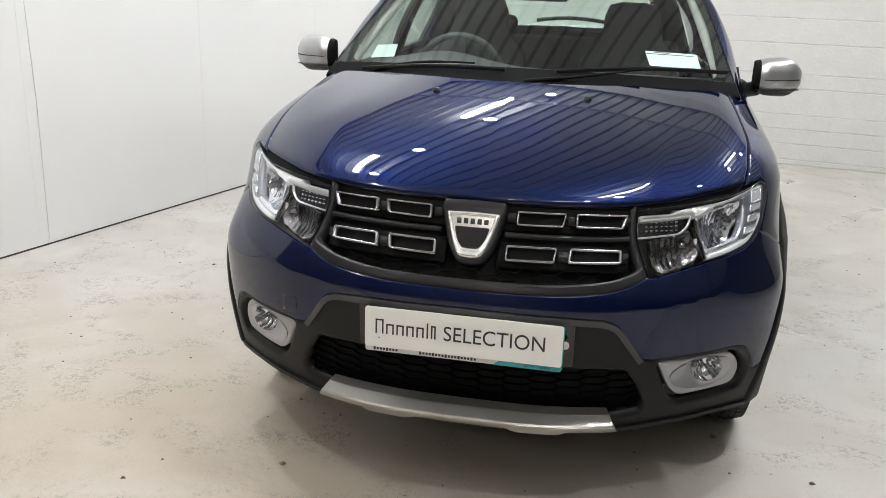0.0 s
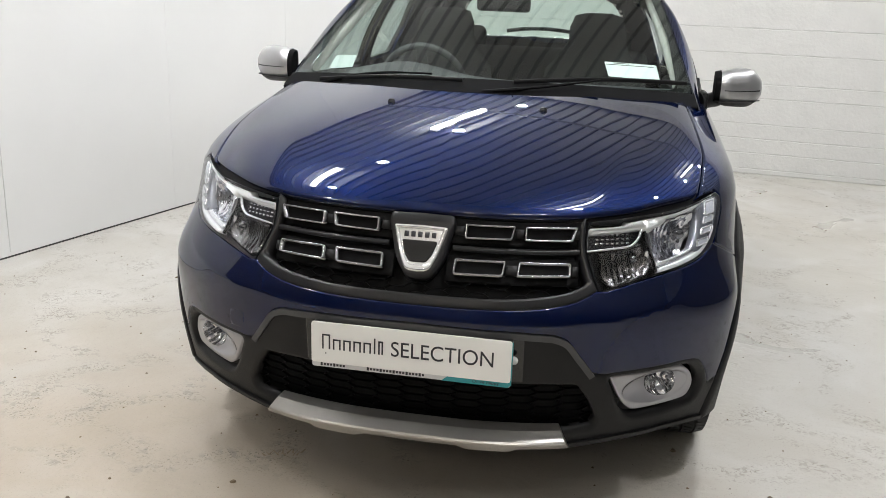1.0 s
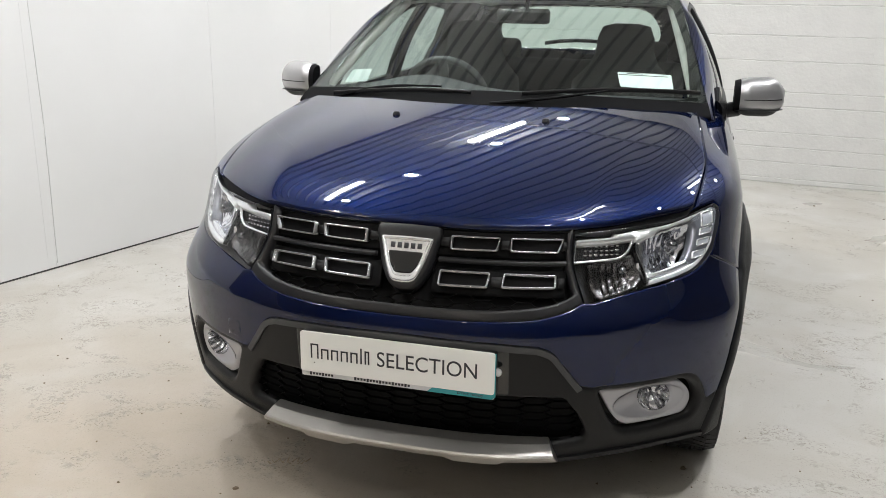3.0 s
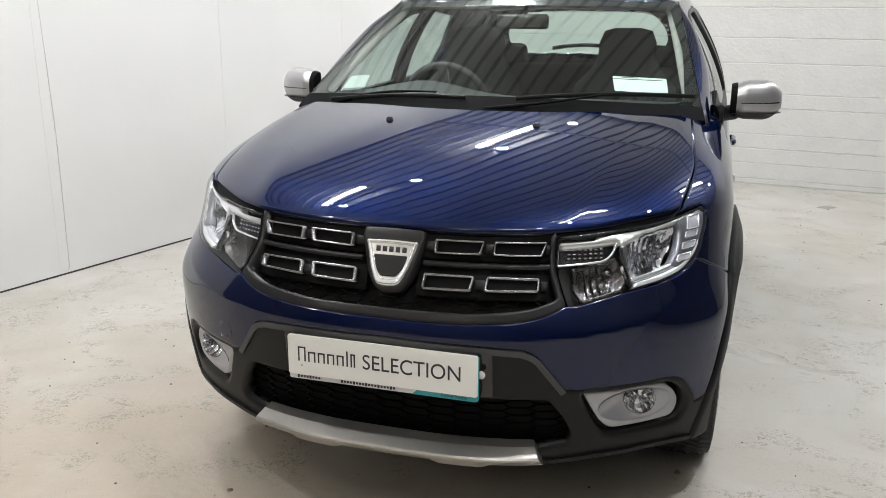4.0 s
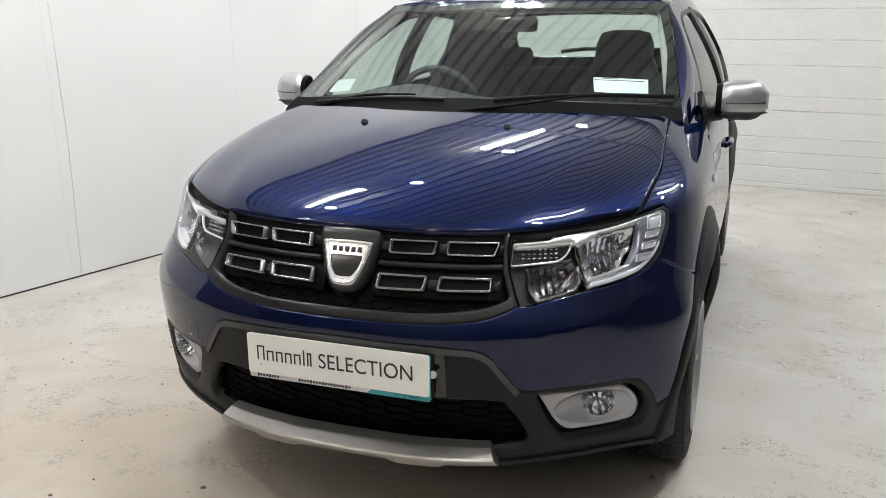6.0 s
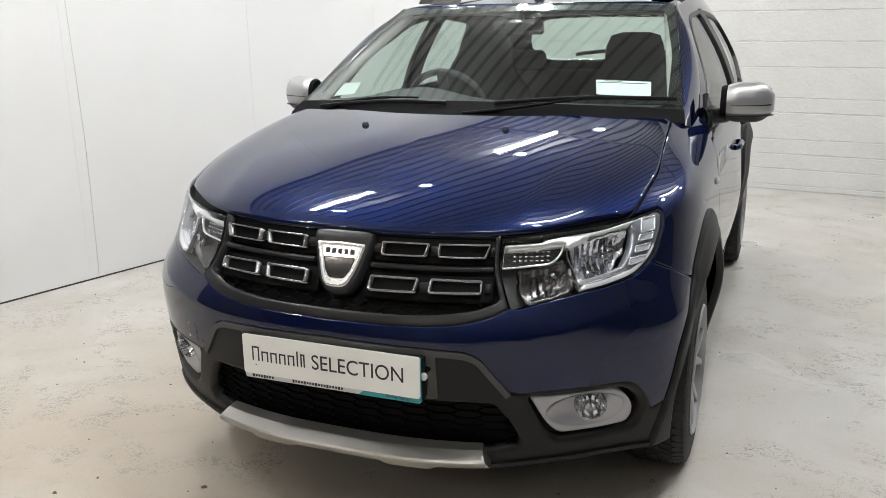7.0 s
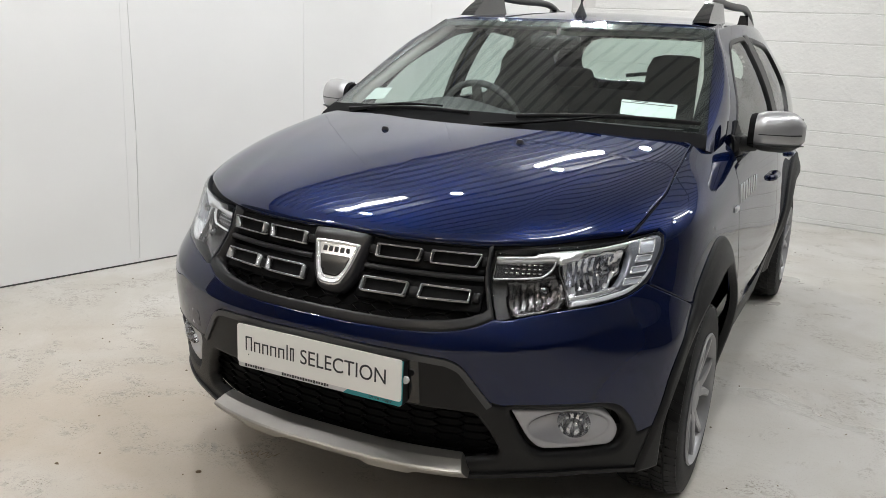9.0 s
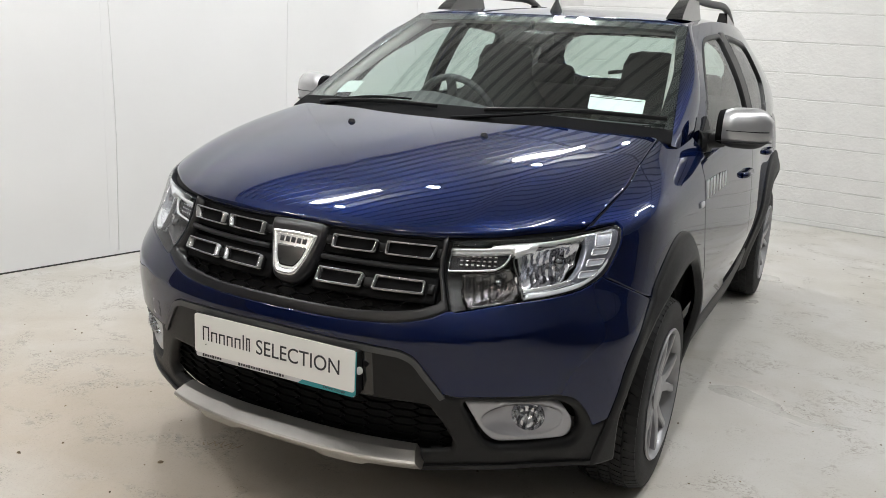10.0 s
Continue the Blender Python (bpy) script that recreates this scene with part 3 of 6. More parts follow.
def wall_panels():
    """Sheets on the partition, with a dark strip in place of a shadow gap along the floor and narrow strips over the
    joints.
    """
    rot = Matrix((WALL_DIR, WALL_OUT, Vector((0, 0, 1)))).transposed().to_4x4()
    width, first = 1.27, 0.0
    joints = [first + width * k for k in range(-2, 5)]
    for a, b in zip(joints, joints[1:]):
        if a > _k:
            break
        b = min(b, _k - 0.002)
        bm = bmesh.new()
        box(bm, (0, 0, 0), (b - a - 0.0008, 0.012, H_ROOM - 0.016), 0.001, seg=1)
        bmesh.ops.transform(bm, matrix=Matrix.Translation(WALL_AT + WALL_DIR * (a + b) / 2 - WALL_OUT * 0.0055 + Vector((0, 0, H_ROOM / 2 + 0.001))) @ rot, verts=bm.verts)
        part("panel", bm, PANELWHITE, wall_left, smooth=False)
    bm = bmesh.new()
    box(bm, (0, 0, 0), (2.54 + _k, 0.012, 0.008), 0.001, seg=1)
    bmesh.ops.transform(bm, matrix=Matrix.Translation(WALL_AT + WALL_DIR * (_k - 2.54) / 2 - WALL_OUT * 0.004 + Vector((0, 0, 0.004))) @ rot, verts=bm.verts)
    part("floor_joint", bm, SEAL_DARK, wall_left, smooth=False)
    for a in joints:
        if a > _k - 0.2:
            break
        if a > 0.1:
            continue
        bm = bmesh.new()
        box(bm, (0, 0, 0), (0.055, 0.0016, H_ROOM - 0.05), 0.0006, seg=1)
        bmesh.ops.transform(bm, matrix=Matrix.Translation(WALL_AT + WALL_DIR * (a - 0.022) + WALL_OUT * 0.0014 + Vector((0, 0, H_ROOM / 2 + 0.022))) @ rot, verts=bm.verts)
        part("cover_strip", bm, PANELWHITE, wall_left, smooth=False)
        # a bead of sealant, wandering off the joint higher up
        bm = bmesh.new()
        rng = random.Random(int(a * 100))
        pts = []
        for i in range(40):
            z = 0.03 + (H_ROOM - 0.1) * i / 39
            drift = 0.012 * math.sin(1.7 * z + a) - (0.02 * (z - 0.75) if z > 0.75 else 0)
            pts.append(WALL_AT + WALL_DIR * (a + 0.006 + drift + rng.uniform(-0.001, 0.001)) + WALL_OUT * 0.0020 + Vector((0, 0, z)))
        tube(bm, pts, 0.0025 if a < 0.1 else 0.0012, 6)
        part("sealant_bead", bm, SEALANT, wall_left)


wall_panels()


def block_courses():
    """Painted blocks in uneven courses, each proud of the joints."""
    rot = Matrix((BACK_DIR, -BACK_OUT, Vector((0, 0, 1)))).transposed().to_4x4()
    heights = [0.045, 0.135, 0.126, 0.124, 0.22, 0.12, 0.25, 0.205, 0.245, 0.23, 0.215, 0.215, 0.215, 0.215, 0.215, 0.215, 0.215]
    rng = random.Random(4)
    z = 0.0
    for row, h in enumerate(heights):
        z1 = min(z + h, H_ROOM)
        if z1 - z < 0.03:
            break
        length = 0.45
        meshes = []
        for v in range(3):
            bm = bmesh.new()
            n, hh = 9, (z1 - z) / 2
            rows_ = []
            for depth, inset in ((-0.015, 0.0), (0.013, 0.0), (0.015, 0.003)):
                for sg in (-1, 1):
                    rng2 = random.Random(row * 31 + v * 7 + sg)
                    edge = [sg * (hh - max(0.0005, 0.0032 + rng2.uniform(-0.0030, 0.0035)) - inset) for _ in range(n)]
                    rows_.append([bm.verts.new(((i / (n - 1) - 0.5) * (length - 0.0006), -depth, edge[i])) for i in range(n)])
            for q0, q1 in ((1, 0), (3, 1), (5, 3), (4, 5), (2, 4), (0, 2)):
                for i in range(n - 1):
                    bm.faces.new((rows_[q0][i], rows_[q0][i + 1], rows_[q1][i + 1], rows_[q1][i]))
            bmesh.ops.recalc_face_normals(bm, faces=bm.faces)
            me = bpy.data.meshes.new("block")
            bm.to_mesh(me)
            bm.free()
            me.materials.append(BLOCKWHITE)
            meshes.append(me)
        a = _c + 0.01 + (0.0 if row % 2 else -0.225)
        while a < 4.2:
            if a + length > _c + 0.3:
                ob = new("block", rng.choice(meshes))
                ob.matrix_basis = Matrix.Translation(BACK_AT + BACK_DIR * (a + length / 2) - BACK_OUT * (0.0225 + rng.uniform(-0.0002, 0.0002)) + Vector((0, 0, (z + z1) / 2))) @ rot
                ob.parent = wall_back
            a += length
        z = z1


block_courses()


def ceiling():
    """A profiled metal roof sheet, its ribs running with the partition."""
    bm = bmesh.new()
    rot = Matrix((WALL_DIR, WALL_OUT, Vector((0, 0, 1)))).transposed().to_4x4()
    box(bm, (0, 0, H_ROOM + 0.09), (18, 16, 0.06))
    bmesh.ops.transform(bm, matrix=Matrix.Translation(WALL_AT + WALL_OUT * 4) @ rot, verts=bm.verts)
    ob = part("ceiling", bm, CEILMETAL, smooth=False)
    tagged(ob, "grey profiled metal roof sheet with dark ribs", "ceiling", kind="structure")
    verts, faces = [], []
    pitch = 0.163
    for i in range(-7, 49):
        c = i * pitch
        n = len(verts)
        for a in (-1.35, 9):
            for dx, dz in ((-0.019, 0.06), (-0.008, 0.020), (0.008, 0.020), (0.019, 0.06)):
                verts.append(WALL_AT + WALL_DIR * a + WALL_OUT * (c + dx) + Vector((0, 0, H_ROOM + dz)))
        for k in range(3):
            faces.append((n + k, n + k + 1, n + 5 + k, n + 4 + k))
    bm = bmesh.new()
    box(bm, (3.55, 4, H_ROOM + 0.004), (0.07, 14, 0.012), 0.002, seg=1)
    bmesh.ops.transform(bm, matrix=Matrix.Translation(WALL_AT) @ rot, verts=bm.verts)
    part("roof_beam", bm, CEILRIB, ob, smooth=False)
    link_mesh("roof_rib", verts, faces, CEILRIB, ob, smooth=False)
    return ob


ceiling()


def tube_light(along, across, lit=None):
    at = WALL_AT + WALL_DIR * along + WALL_OUT * across + Vector((0, 0, H_ROOM))
    base = new("tube_light")
    base.matrix_basis = Matrix.Translation(at)
    tagged(base, "white ceiling batten with a lit fluorescent tube", "ceiling light", "tube lights on the roof")
    rot = Matrix((WALL_DIR, WALL_OUT, Vector((0, 0, 1)))).transposed().to_4x4()
    bm = bmesh.new()
    box(bm, (0, 0, -0.02), (1.24, 0.07, 0.05), 0.006)
    bmesh.ops.transform(bm, matrix=Matrix.Translation(at) @ rot, verts=bm.verts)
    part("batten", bm, FITTING, base)
    for x in (-0.45, 0.45):
        bm = bmesh.new()
        box(bm, (x, 0, 0.033), (0.03, 0.04, 0.058), 0.002, seg=1)
        bmesh.ops.transform(bm, matrix=Matrix.Translation(at) @ rot, verts=bm.verts)
        part("bracket", bm, FITTING, base)
    bm = bmesh.new()
    box(bm, (0, 0, -0.080), (1.20, 0.06, 0.065), 0.02)
    bmesh.ops.transform(bm, matrix=Matrix.Translation(at) @ rot, verts=bm.verts)
    part("diffuser", bm, lit or TUBE, base, "glowing white diffuser")


def spot_light(along, across):
    at = WALL_AT + WALL_DIR * along + WALL_OUT * across + Vector((0, 0, H_ROOM))
    base = new("round_light")
    base.matrix_basis = Matrix.Translation(at)
    tagged(base, "small round lit ceiling lamp in a white rim", "ceiling light", "round lamps on the roof")
    bm = bmesh.new()
    lathe(bm, [(0.02, 0.062), (0.022, 0.03), (0.075, 0.03), (0.075, -0.03), (0.054, -0.034)], Matrix.Translation(at), 24)
    part("rim", bm, FITTING, base)
    bm = bmesh.new()
    lathe(bm, [(0.052, -0.035), (0.04, -0.046), (0.008, -0.05)], Matrix.Translation(at), 24)
    part("lens", bm, SPOT, base, "glowing white lens")


for across in (1.4, 4.1):
    tube_light(-6.4, across, WARMTUBE)
for at in ((-3.5, 1.2), (-0.3, 1.2), (2.9, 1.2), (-3.5, 4.6), (-0.3, 3.8), (2.9, 4.6)):
    tube_light(*at)
# the pair at -2.35 is added out of view to lighten the foreground
for at in ((-2.35, 1.42), (-0.77, 1.42), (0.79, 1.42), (2.39, 1.42), (4.03, 1.42), (-2.35, 4.5), (-0.77, 4.0), (0.79, 4.6), (2.39, 4.85), (4.03, 4.85)):
    spot_light(*at)

# ---- car ----
car = new("car")
car.matrix_basis = Matrix.Translation((0, 1.9, 0))
tagged(car, "dark metallic blue crossover hatchback parked on the concrete floor", "car")

# outlines of the nose, half of each
GRILLE_LOW = flowing([(0.462, 0.734), (0.425, 0.716), (0.36, 0.699), (0.255, 0.6895), (0.12, 0.686), (0, 0.685)])
LAMP_TOP = flowing([(0.433, 0.886), (0.517, 0.889), (0.603, 0.8925), (0.70, 0.896), (0.79, 0.9015), (0.87, 0.907), (0.908, 0.9085)])
LAMP_LOW = flowing([(0.925, 0.902), (0.916, 0.88), (0.902, 0.858), (0.874, 0.818), (0.816, 0.790), (0.735, 0.775), (0.64, 0.764), (0.57, 0.753), (0.49, 0.736)])
LAMP = LAMP_TOP + LAMP_LOW + flowing([(0.470, 0.732), (0.452, 0.77), (0.434, 0.815), (0.428, 0.85)])
TRIM = [(0, 0.637), (0.26, 0.632), (0.345, 0.627), *flowing([(0.358, 0.626), (0.391, 0.611), (0.42, 0.573), (0.464, 0.513)]), (0.50, 0.507)]
FOG_TOP = flowing([(0.53, 0.514), (0.65, 0.518), (0.765, 0.517), (0.80, 0.503), (0.838, 0.455), (0.858, 0.412)])
WHEEL_Y, REAR_Y, WHEEL_R = 0.843, 3.432, 0.316
U_F, U_R = along_y(WHEEL_Y), along_y(REAR_Y)


def arch_points(uc, a, b, t0, t1, n=26, zc=0.30):
    return [(uc + a * math.cos(radians(t0 + (t1 - t0) * k / n)), zc + b * math.sin(radians(t0 + (t1 - t0) * k / n))) for k in range(n + 1)]


ARCH_OUT, ARCH_IN = (0.452, 0.555), (0.362, 0.44)
# corner of the bumper: lamp's lower end, then the joint with the wing down to the arch
SEAM = [(0.865, 0.808), (0.966, 0.773), (1.06, 0.740), (1.125, 0.719)]
FRONT_EDGE = flowing([(1.125, 0.719), (1.06, 0.668), (0.992, 0.612), (0.955, 0.560), (0.933, 0.50), (0.914, 0.45), (0.905, 0.427)], 4)
CLAD_EDGE = flowing([(0.9045, 0.4225), (0.884, 0.36), (0.868, 0.305), (0.864, 0.284)], 4)
# inner edge of the front arch moulding
ARCH_FRONT_IN = flowing([(0.950, 0.284), (0.941, 0.358), (0.943, 0.432), (0.985, 0.525), (1.072, 0.626), (1.168, 0.689), (1.252, 0.718), (1.36, 0.744), (1.47, 0.755),
                         (1.56, 0.748), (1.629, 0.722), (1.678, 0.675), (1.722, 0.58), (1.75, 0.45), (1.758, 0.34), (1.757, 0.285)], 4)


BEND = spline([0, 0.3, 0.47, 0.615, 0.70, 0.78, 0.835, 0.95], [0.655, 0.654, 0.660, 0.679, 0.695, 0.719, 0.745, 0.80])


def bumper_off(u, w):
    """A sharp bend under the grille that runs up to the lamps' outer corners."""
    u = np.abs(u)
    d = np.sqrt((w - BEND(np.minimum(u, 0.95))) ** 2 + 0.003**2)
    return 0.008 * np.exp(-d / 0.035) * (1 - smooth01((u - 0.62) / 0.22))


def bumper():
    half = list(reversed(GRILLE_LOW)) + [(u, w - 0.0035) for u, w in reversed(LAMP_LOW) if u < 0.86] + [(0.868, 0.8085)]
    half += flowing(SEAM)[1:] + FRONT_EDGE[1:]
    half += [(0.862, 0.4165), *reversed(FOG_TOP)] + [(u, w + 0.003) for u, w in reversed(TRIM)]
    panel("front_bumper", mirrored(half), BLUE, car, fn=set_off(surf, bumper_off), depth=0.02, step=(0.016, 0.01), label="dark metallic blue front bumper")


bumper()
# thin added panel, its outline standing for a dark reflection in the bumper
panel("reflection_panel", [(-0.555, 0.530), (-0.500, 0.532), (-0.495, 0.586), (-0.550, 0.582)], BLUE, car, off=0.0012, depth=0.004, step=(0.02, 0.02), edge=0.0008)


def lower_cladding():
    half = [(u, w) for u, w in TRIM] + FOG_TOP + CLAD_EDGE + [ (0.707, 0.307), (0.553, 0.300), (0.394, 0.282), (0, 0.268)]
    half = [(u, w - 0.001) for u, w in half]
    low = rounded(mirrored([(0, 0.484), (0.27, 0.483), (0.428, 0.481), (0.468, 0.427), (0.497, 0.37), (0.489, 0.340), (0.404, 0.326), (0, 0.326)]), 0.012, 3)
    fog = rounded([(0.505, 0.502), (0.762, 0.505), (0.815, 0.462), (0.832, 0.41), (0.81, 0.362), (0.585, 0.358), (0.55, 0.40)], 0.03)
    twin = [(-u, w) for u, w in fog][::-1]
    clad = panel("lower_cladding", mirrored(half), CLAD, car, depth=0.035, holes=[low, fog, twin], step=(0.02, 0.016), label="grained dark grey plastic lower bumper", edge=0.005)
    # raised satin edge round the middle
    bm = bmesh.new()
    line = mirrored(TRIM[:-1])
    line = [p for p in line if p[0] >= 0]
    pts = [(-u, w) for u, w in reversed(line)] + line[1:]
    pts = np.array(pts)
    t = np.r_[0, np.cumsum(np.linalg.norm(np.diff(pts, axis=0), axis=1))]
    s = np.linspace(0, t[-1], 90)
    ribbon(bm, surf, np.stack([np.interp(s, t, pts[:, 0]), np.interp(s, t, pts[:, 1]) - 0.008], -1), 0.016, 0.006, 0.02)
    part("edge_moulding", bm, MOULD, clad, "satin grey moulding")
    # lower lip
    lip = np.array([(0.394, 0.289), (0.553, 0.306), (0.707, 0.313), (0.80, 0.306), (0.860, 0.296)])
    for sgn in (1, -1):
        bm = bmesh.new()
        ss = np.linspace(0, 1, 40)
        tt = np.linspace(0, 1, len(lip))
        ribbon(bm, surf, np.stack([sgn * np.interp(ss, tt, lip[:, 0]), np.interp(ss, tt, lip[:, 1])], -1), 0.012, 0.008, 0.03)
        part("lip", bm, CLAD, clad)
    # band behind the number plate
    panel("plate_mount", rounded([(-0.285, 0.622), (0.285, 0.622), (0.285, 0.492), (-0.285, 0.492)], 0.004), GLOSSBLACK, clad, off=0.004, depth=0.01)
    return clad, low, fog


clad, LOW_HOLE, FOG_HOLE = lower_cladding()


def hex_net(name, outline, parent, off, cell=(0.095, 0.024), width=0.0018):
    """Elongated honeycomb bars clipped to an outline."""
    bm = bmesh.new()
    o = np.array(outline)
    (u0, w0), (u1, w1) = o.min(0), o.max(0)
    cw, ch = cell
    row = 0
    w = w0
    while w < w1 + ch:
        shift = 0 if row % 2 == 0 else cw * 0.75
        u = -math.ceil(-u0 / (1.5 * cw)) * 1.5 * cw + shift - 1.5 * cw
        while u < u1 + cw:
            pts = [(u - cw / 2, w), (u - cw / 4, w + ch / 2), (u + cw / 4, w + ch / 2), (u + cw / 2, w)]
            low = [(u - cw / 2, w), (u - cw / 4, w - ch / 2), (u + cw / 4, w - ch / 2), (u + cw / 2, w)]
            for line in (pts, low):
                for a, b in zip(line, line[1:]):
                    mid = np.array([[(a[0] + b[0]) / 2, (a[1] + b[1]) / 2]])
                    if inside(outline, mid)[0]:
                        ribbon(bm, surf, [a, ((a[0] + b[0]) / 2, (a[1] + b[1]) / 2), b], width, off, 0.008)
            u += 1.5 * cw
        w += ch / 2
        row += 1
    return part(name, bm, NET, parent)


def lower_grille():
    wide = [(u * 1.02, w + (0.006 if w > 0.4 else -0.006)) for u, w in LOW_HOLE]
    g = panel("lower_grille", [(u * 1.12, w + (0.012 if w > 0.4 else -0.008)) for u, w in wide], VOID, car, off=-0.05, depth=0.01, label="black honeycomb lower grille")
    hex_net("grille_net", wide, g, -0.026)
    return g


lower_grille()


def skid_plate():
    """A folded silver guard under the lower grille."""
    rings = []
    prof = [(-0.02, 0.348), (0.012, 0.346), (0.047, 0.335), (0.0515, 0.331), (0.0515, 0.325), (0.0425, 0.310), (0.034, 0.307), (-0.02, 0.305)]
    n = 60
    for i in range(n + 1):
        f = -1 + 2 * i / n
        ring = []
        for k, (off, w) in enumerate(prof):
            reach = 0.396 + 0.030 * min(1, max(0, (0.342 - w) / 0.05))
            u = f * reach
            bump_ = 0.004 * smooth01(np.array((abs(f) - 0.30) / 0.06)) * (1 if k in (5, 6) else 0) * (1 - smooth01(np.array((abs(f) - 0.62) / 0.06)))
            p = surf(u, w) + normals_of(surf, np.array([u]), np.array([w]))[0] * (off * (1 - 0.12 * abs(f) ** 6))
            ring.append(Vector(p) - Vector((0, 0, 2 * float(bump_))))
        rings.append(ring)
    bm = bmesh.new()
    loft(bm, rings)
    part("skid_plate", bm, SKID, car, "satin silver skid plate", angle=12)


skid_plate()


def fog_lamp(flip):
    s = -1 if flip else 1
    bez = rounded([(0.520, 0.493), (0.745, 0.496), (0.787, 0.464), (0.806, 0.42), (0.792, 0.380), (0.598, 0.377), (0.566, 0.408)], [0.004, 0.03, 0.03, 0.03, 0.03, 0.03, 0.02])
    C = (0.694, 0.447)
    ring = [(C[0] + 0.105 * math.cos(a) - 0.024, C[1] + 0.048 * math.sin(a) - 0.006) for a in np.linspace(0, 2 * math.pi, 40, endpoint=False)]
    well = panel("fog_lamp", FOG_HOLE, BLACK, car, off=-0.085, depth=0.01, flip=flip, label="round clear fog lamp in a silver surround")
    panel("surround", bez, FOGSILVER, well, off=-0.012, depth=0.03, holes=[ring], step=(0.012, 0.01), flip=flip, label="light silver painted surround", edge=0.003)
    # dished part of the surround
    bm = bmesh.new()
    n = 40
    outer, inner = [], []
    centre = Vector(surf(C[0], C[1])) + Vector(normals_of(surf, np.array([C[0]]), np.array([C[1]]))[0]) * -0.040
    lean = Vector((0.25, -1, 0.0)).normalized()
    fr = placed(C[0], C[1], 0.0, lean)
    for u, w in ring:
        p = Vector(surf(u, w)) + Vector(normals_of(surf, np.array([u]), np.array([w]))[0]) * -0.013
        outer.append(p)
    for k in range(n):
        a = 2 * math.pi * k / n
        inner.append(centre + fr.to_3x3() @ Vector((0.043 * math.cos(a), 0.043 * math.sin(a), 0.018)))
    mids = [o.lerp(i, 0.5) - lean * 0.006 for o, i in zip(outer, inner)]
    rings = [[Vector((s * p.x, p.y, p.z)) for p in r] for r in (outer, mids, inner)]
    loft(bm, rings, caps=False)
    part("dish", bm, FOGSILVER, well, smooth=True, angle=80)
    m = Matrix.Translation(centre + lean * 0.012)
    m = m @ fr.to_3x3().to_4x4()
    if flip:
        m = Matrix.Diagonal((-1, 1, 1, 1)) @ m
    bm = bmesh.new()
    lathe(bm, [(0.043, 0.006), (0.040, -0.004), (0.030, -0.020), (0.014, -0.030), (0.004, -0.032)], m, 32, caps=False)
    part("reflector", bm, CHROME, well)
    bm = bmesh.new()
    for k in range(5):
        box(bm, m @ Vector((-0.026 + 0.013 * k, 0, -0.010)), (0.004, 0.006, 0.052 - 0.008 * abs(k - 2)), 0.001, m.to_3x3().to_4x4())
    part("lamp_flutes", bm, DARKCHROME, well)
    bm = bmesh.new()
    lathe(bm, [(0.0425, 0.004), (0.040, 0.012), (0.030, 0.018), (0.015, 0.021), (0.002, 0.022)], m, 32, caps=False)
    ob = part("lens", bm, LENS, well, "clear glass lens")
    ob.visible_shadow = False


fog_lamp(False)
fog_lamp(True)


